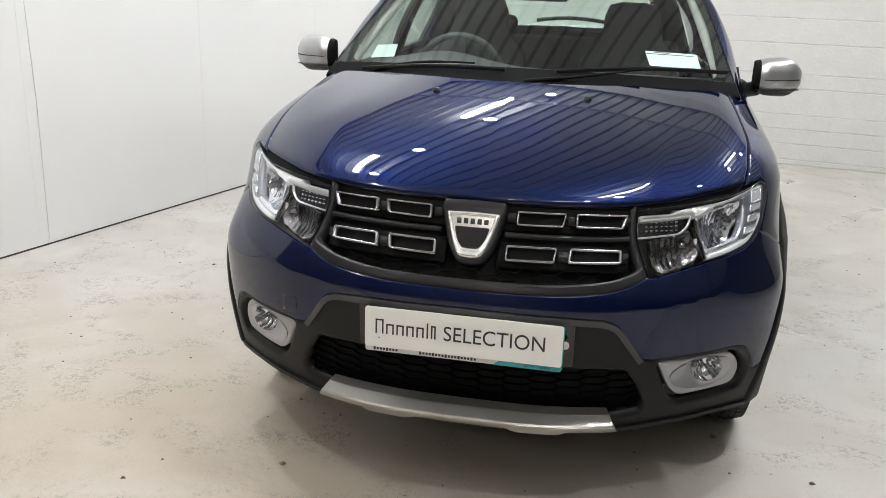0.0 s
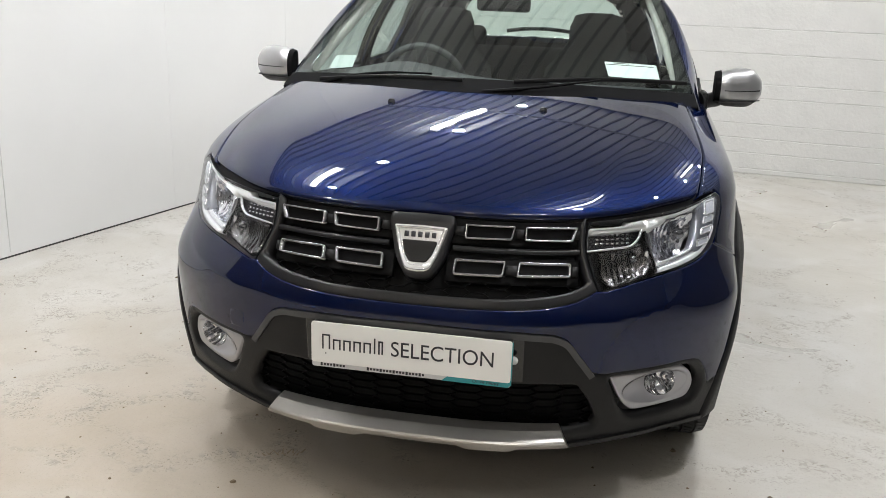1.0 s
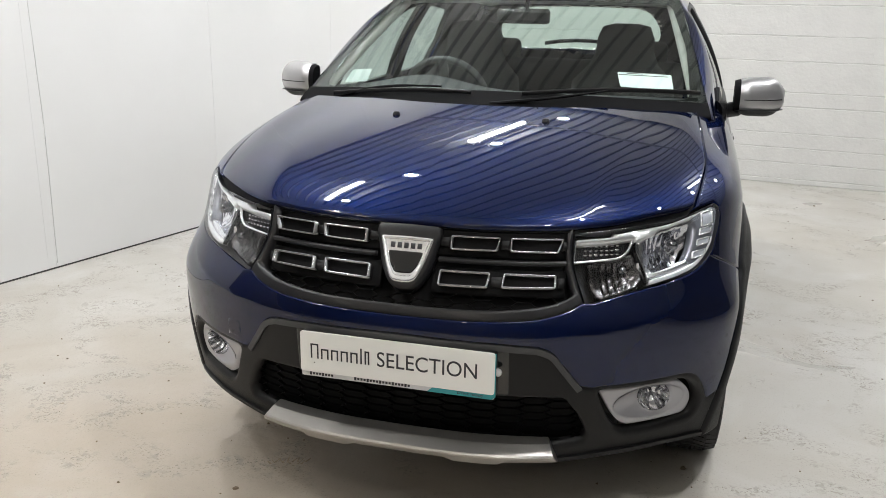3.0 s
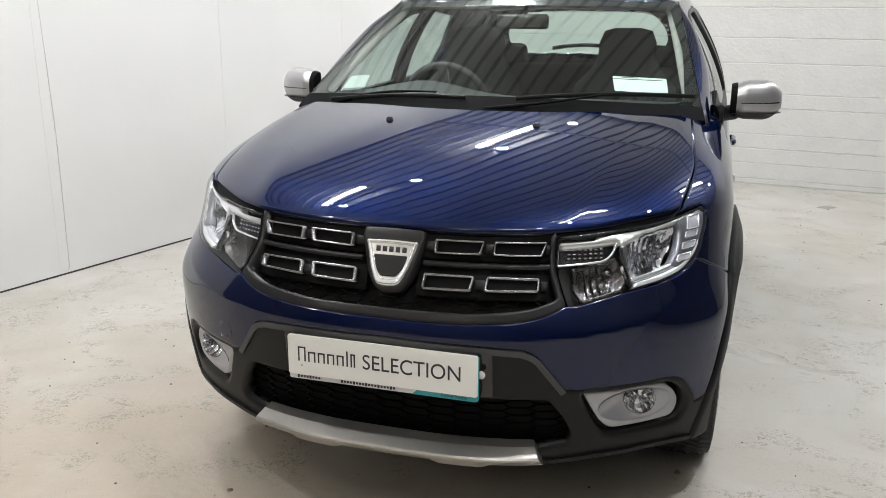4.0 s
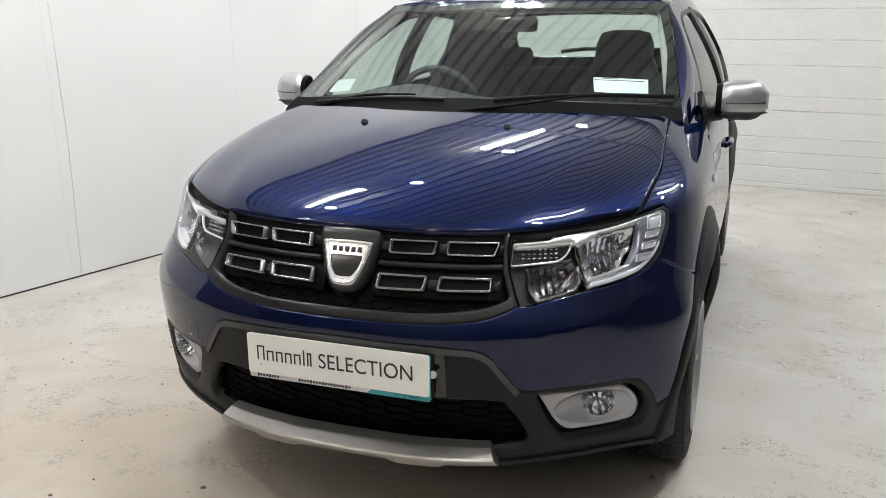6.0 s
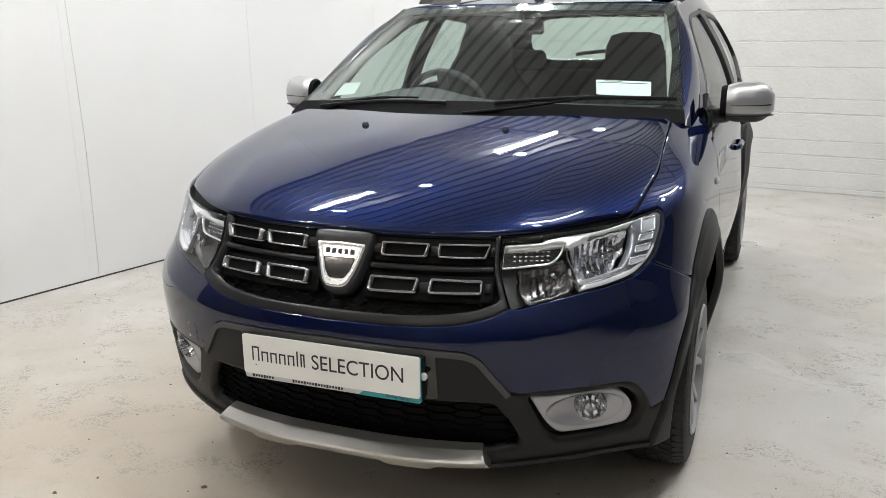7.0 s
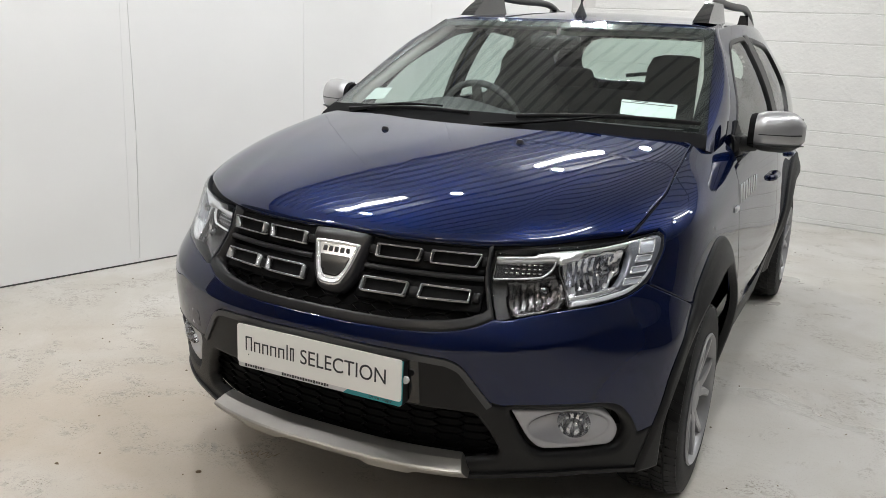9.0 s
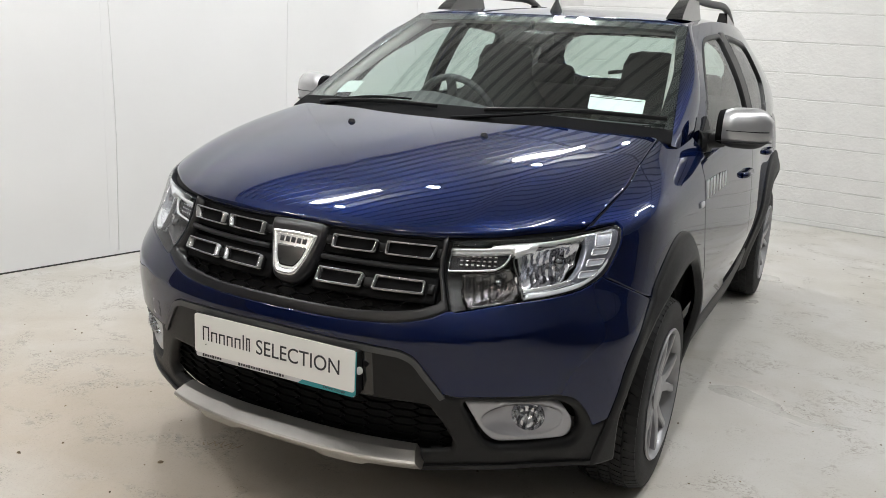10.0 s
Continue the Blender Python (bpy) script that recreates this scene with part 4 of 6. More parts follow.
def grille():
    side = [(0.426, 0.890), (0.424, 0.85), (0.430, 0.815), (0.448, 0.77), (0.463, 0.736)]
    out = mirrored([(0, 0.892), (0.20, 0.892)] + side + GRILLE_LOW[1:])
    hole = mirrored([(0, 0.8895), (0.20, 0.8895), (0.417, 0.887), (0.415, 0.85), (0.419, 0.815), (0.434, 0.775), (0.441, 0.757)]
                    + flowing([(0.432, 0.748), (0.381, 0.731), (0.253, 0.716), (0.12, 0.7125), (0, 0.712)]))
    g = panel("grille", out, VOID, car, off=-0.060, depth=0.01, label="black front grille with chrome-framed slots")
    rim = [p for p in out if p[0] > 0.422 or p[1] < 0.74 or p[0] < -0.422]
    inner = [p for p in hole if p[0] > 0.41 or p[1] < 0.76 or p[0] < -0.41]
    panel("grille_frame", rim + inner[::-1], SATIN, g, depth=0.05, step=(0.016, 0.007), edge=0.003, bulge=0.007, label="satin dark grey grille frame")
    for s in (1, -1):
        for w0, w1 in ((0.836, 0.889), (0.752, 0.810)):
            o = [(s * 0.07, w0), (s * 0.420, w0), (s * 0.418, w1), (s * 0.07, w1)]
            panel("louvre", o if s > 0 else o[::-1], NET, g, off=-0.026, depth=0.02, step=(0.03, 0.02))
        bm = bmesh.new()
        us = np.linspace(0.085, 0.414, 24)
        ws = 0.824 + 0.004 * (us - 0.08)
        p = surf(s * us, ws) - 0.014 * normals_of(surf, s * us, ws)
        tube(bm, [Vector(q) for q in p], 0.0075, 12)
        part("ridge", bm, SATIN, g)
        for cu, cw, du in ((0.256, 0.866, 0.010), (0.241, 0.782, 0.014), (0.098, 0.866, 0.012), (0.409, 0.866, 0.006), (0.405, 0.782, 0.008)):
            o = [(s * (cu - du), cw - 0.010), (s * (cu + du), cw - 0.010), (s * (cu + du), cw + 0.010), (s * (cu - du), cw + 0.010)]
            panel("slot_bridge", o if s > 0 else o[::-1], BLACK, g, off=-0.008, depth=0.02, step=(0.03, 0.02), edge=0.002)
    slots = [[(0.115, 0.881), (0.243, 0.882), (0.236, 0.849), (0.114, 0.847)], [(0.269, 0.882), (0.404, 0.882), (0.392, 0.848), (0.268, 0.849)],
             [(0.094, 0.798), (0.224, 0.799), (0.219, 0.765), (0.092, 0.763)], [(0.258, 0.799), (0.390, 0.797), (0.391, 0.767), (0.254, 0.766)]]
    for sl in slots:
        o = rounded(sl, 0.006, 4)
        c = np.mean(sl, axis=0)
        inn = rounded([(c[0] + (u - c[0]) * (1 - 0.0040 / abs(u - c[0])), c[1] + (w - c[1]) * (1 - 0.0030 / abs(w - c[1]))) for u, w in sl], 0.004, 4)
        for flip in (False, True):
            f = panel("slot_frame", o, SATINCHROME, g, holes=[inn], off=0.006, depth=0.034, step=(0.02, 0.01), flip=flip, edge=0.0012, label="chrome slot frame")
            panel("slot", inn, VOID, f, off=-0.016, depth=0.004, step=(0.03, 0.02), flip=flip)
    net = mirrored([(0, 0.750), (0.42, 0.752), (0.436, 0.750), (0.381, 0.730), (0.253, 0.712), (0, 0.709)])
    hex_net("grille_net", net, g, -0.020, (0.07, 0.021), 0.0026)


grille()


def badge():
    body_ = rounded(mirrored([(0, 0.888), (0.088, 0.887), (0.060, 0.79), (0.030, 0.752), (0, 0.750)]), [0.001, 0.012, 0.03, 0.03, 0.001, 0.03, 0.03, 0.012], 5)
    b = panel("badge", body_, SATIN, car, off=0.004, depth=0.045, step=(0.02, 0.015), edge=0.004, label="chrome shield badge in a dark surround")
    rim = rounded(mirrored([(0, 0.869), (0.070, 0.867), (0.049, 0.80), (0.030, 0.763), (0, 0.761)]), [0.001, 0.006, 0.03, 0.025, 0.001, 0.025, 0.03, 0.006], 6)
    inn = rounded(mirrored([(0, 0.862), (0.060, 0.861), (0.041, 0.80), (0.024, 0.774), (0, 0.773)]), [0.001, 0.004, 0.02, 0.016, 0.001, 0.016, 0.02, 0.004], 6)
    panel("badge_rim", rim, POLISHED, b, holes=[inn], off=0.015, depth=0.012, step=(0.012, 0.01), edge=0.0026)
    panel("badge_face", inn, POLISHED, b, off=0.009, depth=0.004, step=(0.02, 0.01))
    blue_in = rounded(mirrored([(0, 0.832), (0.047, 0.832), (0.036, 0.80), (0.022, 0.782), (0, 0.781)]), 0.006, 3)
    panel("badge_inset", blue_in, GLOSSBLACK, b, off=0.012, depth=0.004, step=(0.02, 0.01))
    # five short bars in place of the lettering
    for k in range(5):
        c = -0.036 + 0.018 * k
        panel("letter_bar", [(c - 0.0055, 0.853), (c + 0.0055, 0.853), (c + 0.0055, 0.840), (c - 0.0055, 0.840)], INK, b, off=0.0115, depth=0.002, step=(0.02, 0.02), edge=0.0004)


badge()


def headlamp(flip):
    lamp = panel("headlamp", LAMP, LAMPGREY, car, off=-0.075, depth=0.004, flip=flip, label="clear headlamp with chrome reflectors and white light guide")
    # side walls of the housing
    loop = resample(LAMP, np.array((0.02, 0.02)))
    rings = []
    for off in (-0.001, -0.03, -0.076):
        a = np.array(loop)
        p = surf(a[:, 0], a[:, 1]) + off * normals_of(surf, a[:, 0], a[:, 1])
        rings.append([Vector(q * (-1 if flip else 1, 1, 1)) for q in p])
    bm = bmesh.new()
    loft(bm, rings, caps=False)
    part("housing", bm, LAMPGREY, lamp)
    kw = dict(flip=flip, step=(0.015, 0.012), edge=0.0015)
    outer_edge = [(0.800, 0.8995), (0.87, 0.9055), (0.907, 0.9065), (0.921, 0.900), (0.912, 0.880), (0.898, 0.857), (0.869, 0.8195), (0.815, 0.7945)]
    inner_edge = [(0.772, 0.806), (0.800, 0.84), (0.812, 0.886)]
    g = panel("light_guide", flowing(outer_edge, 4) + flowing(inner_edge, 4), GUIDE, lamp, off=-0.009, depth=0.03, label="clear stepped daytime light", **kw)
    for cu, cw in ((0.862, 0.8935), (0.853, 0.8735), (0.840, 0.8475), (0.820, 0.8205)):
        o1 = rounded([(cu - 0.031, cw - 0.0095), (cu + 0.024, cw - 0.0085), (cu + 0.032, cw + 0.0080), (cu - 0.027, cw + 0.0075)], 0.004, 3)
        i1 = rounded([(cu - 0.028, cw - 0.0072), (cu + 0.022, cw - 0.0062), (cu + 0.029, cw + 0.0060), (cu - 0.025, cw + 0.0052)], 0.003, 3)
        panel("tile_rim", o1, LAMPCHROME, g, holes=[i1], off=-0.003, depth=0.008, **kw)
        panel("tile", i1, TILE, g, off=-0.0060, depth=0.004, **kw)
    # the bright strip along the bottom, in two steps
    for lift, off_, mat in ((0.0, -0.006, FROST), (0.0125, -0.014, LAMPCHROME)):
        low_edge = flowing([(0.885, 0.842), (0.862, 0.820), (0.81, 0.7935), (0.735, 0.7795), (0.672, 0.7720), (0.652, 0.7695)], 4)
        up = [(u, w + 0.0105) for u, w in reversed(low_edge)]
        panel("light_strip", [(u - 0.6 * lift, w + lift) for u, w in low_edge + up], mat, lamp, off=off_, depth=0.03, **kw)
    brow = flowing([(0.440, 0.8815), (0.52, 0.885), (0.60, 0.889), (0.70, 0.893), (0.785, 0.8995), (0.86, 0.9045)], 4)
    brow += flowing([(0.80, 0.8975), (0.72, 0.8920), (0.65, 0.8865), (0.607, 0.8755)], 4) + [(0.599, 0.8785), (0.60, 0.8835), (0.52, 0.8803), (0.438, 0.8772)]

    def tilt(u, w):
        return -0.005 - (0.58 - 0.95 * np.clip(u - 0.46, 0, 0.35)) * (w - 0.872 - 0.06 * np.clip(u - 0.44, 0, 0.4))

    panel("chrome_brow", brow, BROW, lamp, fn=set_off(surf, tilt), depth=0.03, **kw)
    box_o = rounded([(0.438, 0.8795), (0.602, 0.885), (0.592, 0.853), (0.565, 0.8335), (0.436, 0.8255)], [0.004, 0.008, 0.02, 0.02, 0.004], 5)
    box_i = rounded([(0.4395, 0.8785), (0.597, 0.8838), (0.587, 0.8550), (0.563, 0.8375), (0.4375, 0.8292)], [0.003, 0.006, 0.016, 0.016, 0.003], 5)
    b = panel("indicator", box_o, LAMPCHROME, lamp, holes=[box_i], off=-0.018, depth=0.008, label="dark indicator unit in a chrome frame", **kw)
    panel("indicator_face", box_i, LAMPGREY, b, off=-0.038, depth=0.004, **kw)
    rng = random.Random(9)
    bm = bmesh.new()
    for i in range(7):
        for j in range(3):
            m = placed(0.468 + 0.015 * i, 0.845 + 0.010 * j, -0.034)
            if flip:
                m = Matrix.Diagonal((-1, 1, 1, 1)) @ m
            box(bm, m.translation, (0.008, 0.003 + 0.003 * rng.random(), 0.005), 0.001, m.to_3x3().to_4x4())
    part("indicator_prisms", bm, CHROME, b)
    def bowl(cu, cw, ru, rw, rim, deep, pitch, flute):
        def off(u, w):
            r = np.clip(1 - ((u - cu) / ru) ** 2, 0, 1) * np.clip(1 - ((w - cw) / rw) ** 2, 0, 1)
            return -rim - deep * r ** 0.9 + flute * np.minimum(1, 4 * r) * (np.abs(np.sin(np.pi * (u - cu + 0.25 * (w - cw)) / pitch)) * (0.35 + 0.65 * smooth01((w - cw + 0.012) / 0.02))
                                                                 + 0.4 * np.sin(61 * u + 150 * w) * np.sin(230 * u - 97 * w + 1))
        return set_off(surf, off)

    main = [(0.612, 0.868), (0.65, 0.879), (0.70, 0.887), (0.788, 0.8945), (0.782, 0.842), (0.754, 0.807), (0.70, 0.793), (0.645, 0.788), (0.628, 0.82)]
    low = [(0.482, 0.822), (0.57, 0.829), (0.604, 0.836), (0.624, 0.810), (0.632, 0.785), (0.620, 0.771), (0.57, 0.761), (0.520, 0.752), (0.508, 0.757), (0.492, 0.790)]
    kw2 = dict(flip=flip, step=(0.005, 0.006), edge=0.001, depth=0.02)
    r = panel("main_reflector", main, REFLECTOR, lamp, fn=bowl(0.712, 0.842, 0.085, 0.052, 0.016, 0.044, 0.021, 0.0026), **kw2)
    r2 = panel("low_reflector", low, SMOKED, lamp, fn=bowl(0.560, 0.795, 0.080, 0.045, 0.026, 0.030, 0.019, 0.0026), **kw2)
    # chrome divider that runs down from the brow between the two reflectors
    bm = bmesh.new()
    line = flowing([(0.604, 0.870), (0.606, 0.850), (0.620, 0.824), (0.634, 0.798), (0.644, 0.772)], 4)
    ribbon(bm, surf, [((-u if flip else u), w) for u, w in line], 0.0035, -0.016, 0.012)
    part("divider", bm, SATINCHROME, lamp)
    for cu, cw, who, rad in ((0.715, 0.845, r, 0.015), (0.565, 0.797, r2, 0.012)):
        m = placed(cu, cw, -0.058, (0.15, -1, 0.05))
        if flip:
            m = Matrix.Diagonal((-1, 1, 1, 1)) @ m
        bm = bmesh.new()
        lathe(bm, [(rad, 0.0), (rad, 0.022), (rad * 0.8, 0.030), (rad * 0.3, 0.033), (0.001, 0.034)], m, 18)
        part("bulb_cap", bm, DARKCHROME, who)
    ob = panel("lens", LAMP, LENS, lamp, off=0.001, depth=0.006, flip=flip, step=(0.02, 0.012), label="clear plastic lens")
    ob.visible_shadow = False


headlamp(False)
headlamp(True)


def hood():
    front = flowing([(0, 0.8905), (0.18, 0.8905), (0.34, 0.891), (0.43, 0.8915), (0.485, 0.894), (0.553, 0.8985), (0.643, 0.9065), (0.72, 0.9105), (0.79, 0.9125), (0.814, 0.9155)])
    side = [(0.836, 0.926), (0.924, 0.963), (1.0, 0.988), (1.07, 1.013), (1.163, 1.039), (1.38, 1.066), (1.56, 1.076)]
    side = flowing(side)
    rear = [(1.535, 1.086), (1.46, 1.112), (1.30, 1.185), (1.09, 1.257), (0.88, 1.322), (0.66, 1.356), (0.44, 1.366), (0.22, 1.371), (0, 1.372)]
    rear = flowing(rear)
    panel("bonnet", mirrored(front + side + rear), BLUE, car, depth=0.03, step=(0.022, 0.0125), edge=0.0022, label="dark metallic blue bonnet")
    return front, side, rear


HOOD_FRONT, HOOD_SIDE, HOOD_REAR = hood()
panel("bonnet_seal", mirrored([(0, 0.889), (0.44, 0.889), (0.62, 0.893), (0.80, 0.899), (0.955, 0.904), (1.02, 0.95), (0.94, 1.0), (0.78, 0.96), (0.5, 0.93), (0, 0.92)]), VOID, car, off=-0.02, depth=0.004, step=(0.03, 0.02))
G = 0.0045


def wing():
    line = [(0.803, 0.9085), *flowing([(0.824, 0.912), (0.844, 0.922), (0.930, 0.958), (1.006, 0.983), (1.076, 1.008), (1.168, 1.034), (1.385, 1.0605), (1.565, 1.071)]), (1.66, 1.075), (1.80, 1.06), (1.88, 1.03), (1.885, 0.944), (1.80, 0.940), (1.795, 0.93), (1.815, 0.78), (1.838, 0.66), (1.838, 0.49)]
    arch = [p for p in arch_points(U_F, *ARCH_OUT, 0, 180) if p[1] > 0.36 and p[0] < 1.832]
    arch = [p for p in arch if p[1] > 0.728 or p[0] > U_F]
    seam = [(u, w + G) for u, w in reversed(flowing(SEAM))]
    lamp_edge = [(0.880, 0.813), (0.908, 0.857), (0.922, 0.880), (0.931, 0.902), (0.912, 0.9125), (0.87, 0.9115)]
    o = line + arch + seam[:-1] + lamp_edge
    return both("wing", o, BLUE, car, depth=0.02, step=(0.02, 0.016), label="dark metallic blue front wing")


wing()


def arches():
    for uc, t0 in ((U_F, 181), (U_R, 186)):
        def flare(u, w, uc=uc):
            r_out = np.hypot((u - uc) / ARCH_OUT[0], (w - 0.30) / ARCH_OUT[1])
            k = smooth01((1 - r_out) / 0.16)
            return 0.010 + 0.018 * k
        o = arch_points(uc, ARCH_OUT[0] + 0.002, ARCH_OUT[1] + 0.002, t0, -2, 44) + arch_points(uc, *ARCH_IN, -2, t0, 36)
        if uc == U_F:
            front = [(u + 0.003, w) for u, w in reversed(CLAD_EDGE)] + [(u - 0.0005, w) for u, w in reversed(FRONT_EDGE)]
            o = front + [p for p in o[:45] if p[1] > 0.735 or p[0] > uc] + ARCH_FRONT_IN[::-1]
        both("arch_moulding", o, CLAD, car, fn=set_off(surf, flare), depth=0.028, step=(0.02, 0.02), edge=0.005, label="grained dark grey wheel arch moulding")
    # dark liners behind the wheels
    for yc in (WHEEL_Y, REAR_Y):
        for s in (1, -1):
            bm = bmesh.new()
            rings = []
            for x in (0.81, 0.56):
                rings.append([Vector((s * x, yc + 0.40 * math.cos(a), 0.30 + 0.43 * math.sin(a))) for a in np.linspace(radians(-14), radians(170), 30)])
            vs = [[bm.verts.new(p) for p in r] for r in rings]
            for i in range(29):
                bm.faces.new((vs[0][i], vs[0][i + 1], vs[1][i + 1], vs[1][i]))
            bm.faces.new(vs[1])
            part("arch_liner", bm, VOID, car, smooth=False)


arches()


def flank():
    u0, ub, u3 = 1.846, along_y(2.38), along_y(3.34)
    top = lambda u: float(SHOULDER(min(u, 4))) + 0.032
    kw = dict(depth=0.02, step=(0.04, 0.02))
    rear_arch = [p for p in arch_points(U_R, *ARCH_OUT, 180, 0) if p[1] > 0.36]
    a1 = [p for p in rear_arch if p[0] < u3]
    a2 = [p for p in rear_arch if p[0] >= u3]
    both("front_door", [(u0, 0.36), (ub - 0.006, 0.36), (ub - 0.006, top(ub)), (u0 - 0.045, top(u0)), (u0 - 0.045, 0.93), (u0 - 0.025, 0.78), (u0, 0.66)], BLUE, car, label="dark metallic blue front door", **kw)
    both("rear_door", [(ub, 0.36), *a1, (u3, a1[-1][1]), (u3, top(u3)), (ub, top(ub))], BLUE, car, label="dark metallic blue rear door", **kw)
    ue = float(_len[-1]) - 0.02
    both("rear_quarter", [(u3 + 0.005, a2[0][1]), *a2, (ue - 0.5, 0.36), (ue, 0.36), (ue, top(4)), (u3 + 0.005, top(u3))], BLUE, car, label="dark metallic blue rear wing", **kw)
    both("sill_moulding", [(U_F + 0.37, 0.275), (U_R - 0.38, 0.275), (U_R - 0.40, 0.375), (U_F + 0.42, 0.375)], CLAD, car, off=0.006, depth=0.05, step=(0.05, 0.03), edge=0.006, label="grained dark grey sill moulding")
    for s in (1, -1):
        for y in (2.17, 3.14):
            u = along_y(y)
            m = placed(u, 0.882, 0.0)
            if s < 0:
                m = Matrix.Diagonal((-1, 1, 1, 1)) @ m
            bm = bmesh.new()
            pts = [m @ Vector((x, 0, z)) for x, z in ((-0.10, -0.004), (-0.085, 0.010), (-0.04, 0.016), (0.04, 0.016), (0.085, 0.010), (0.10, -0.004))]
            tube(bm, bezier_path(pts, 16), 0.013, 10)
            part("door_handle", bm, BLUE, car)
        # pale plain bars in place of the lettering on the wing's rear edge
        for k in range(7):
            c = 1.83 + 0.060 * k
            o = [(c, 0.897), (c + 0.034, 0.897), (c + 0.038, 0.911), (c + 0.004, 0.911)]
            panel("letter_bar", o, PALEINK, car, off=0.0015, depth=0.001, step=(0.05, 0.05), flip=s < 0, edge=0.0003)
        m = placed(1.74, 0.893, 0.003)
        if s < 0:
            m = Matrix.Diagonal((-1, 1, 1, 1)) @ m
        bm = bmesh.new()
        box(bm, m.translation, (0.055, 0.02, 0.008), 0.004, m.to_3x3().to_4x4())
        part("side_repeater", bm, PALEINK, car)


flank()


# ---- cabin ----
def screen_fn(s, t):
    """The windscreen: s from -1 to 1 across, t from 0 at the bottom to 1 at the roof."""
    s, t = np.broadcast_arrays(np.asarray(s, float), np.asarray(t, float))
    hw = 0.746 + (0.602 - 0.746) * t
    yb, yt = 0.95 + 0.165 * s**2, 1.80 + 0.07 * s**2
    zb, zt = 1.11 - 0.01 * s**2, 1.495 - 0.010 * s**2
    k = 4 * t * (1 - t)
    return np.stack([s * hw, yb + (yt - yb) * t, zb + (zt - zb) * t + 0.014 * k], -1)


ROOF_Z = spline([1.78, 2.0, 2.3, 2.7, 3.2, 3.6], [1.494, 1.520, 1.543, 1.550, 1.533, 1.495])


def roof_fn(x, y):
    x, y = np.broadcast_arrays(np.asarray(x, float), np.asarray(y, float))
    e = np.abs(x) / 0.60
    front = 1 - smooth01((y - 1.8) / 0.35)
    return np.stack([x, y, ROOF_Z(y) - (0.026 - 0.016 * front) * e**2 - 0.035 * np.clip(e - 0.82, 0, 1) ** 1.5 * 4], -1)


BELT_X = spline([1.3, 1.6, 2.4, 3.2, 3.8], [0.765, 0.812, 0.832, 0.822, 0.77])
EDGE_X = spline([1.3, 2.0, 2.6, 3.2, 3.8], [0.60, 0.60, 0.615, 0.60, 0.56])


def cabin_fn(y, k):
    """The cabin's side: y along, k from 0 at the waist to 1 at the roof's edge."""
    y, k = np.broadcast_arrays(np.asarray(y, float), np.asarray(k, float))
    zb = 1.035 + 0.015 * (y - 1.4)
    zt = ROOF_Z(np.clip(y, 1.86, 3.6)) - 0.033
    x = BELT_X(y) + (EDGE_X(y) - BELT_X(y)) * np.clip(k, 0, None) ** 1.15 + 0.022 * np.sin(np.pi * np.clip(k, 0, 1))
    return np.stack([x, y, zb + (zt - zb) * k], -1)


def tail_fn(x, k):
    x, k = np.broadcast_arrays(np.asarray(x, float), np.asarray(k, float))
    e = (np.abs(x) / 0.75) ** 2
    return np.stack([x * (1 - 0.22 * k), 3.80 - 0.10 * e - 0.28 * k, 1.0 + 0.50 * k - 0.02 * e * k], -1)


def outline_s(n=14):
    return [(-1 + 2 * i / n) for i in range(n + 1)]


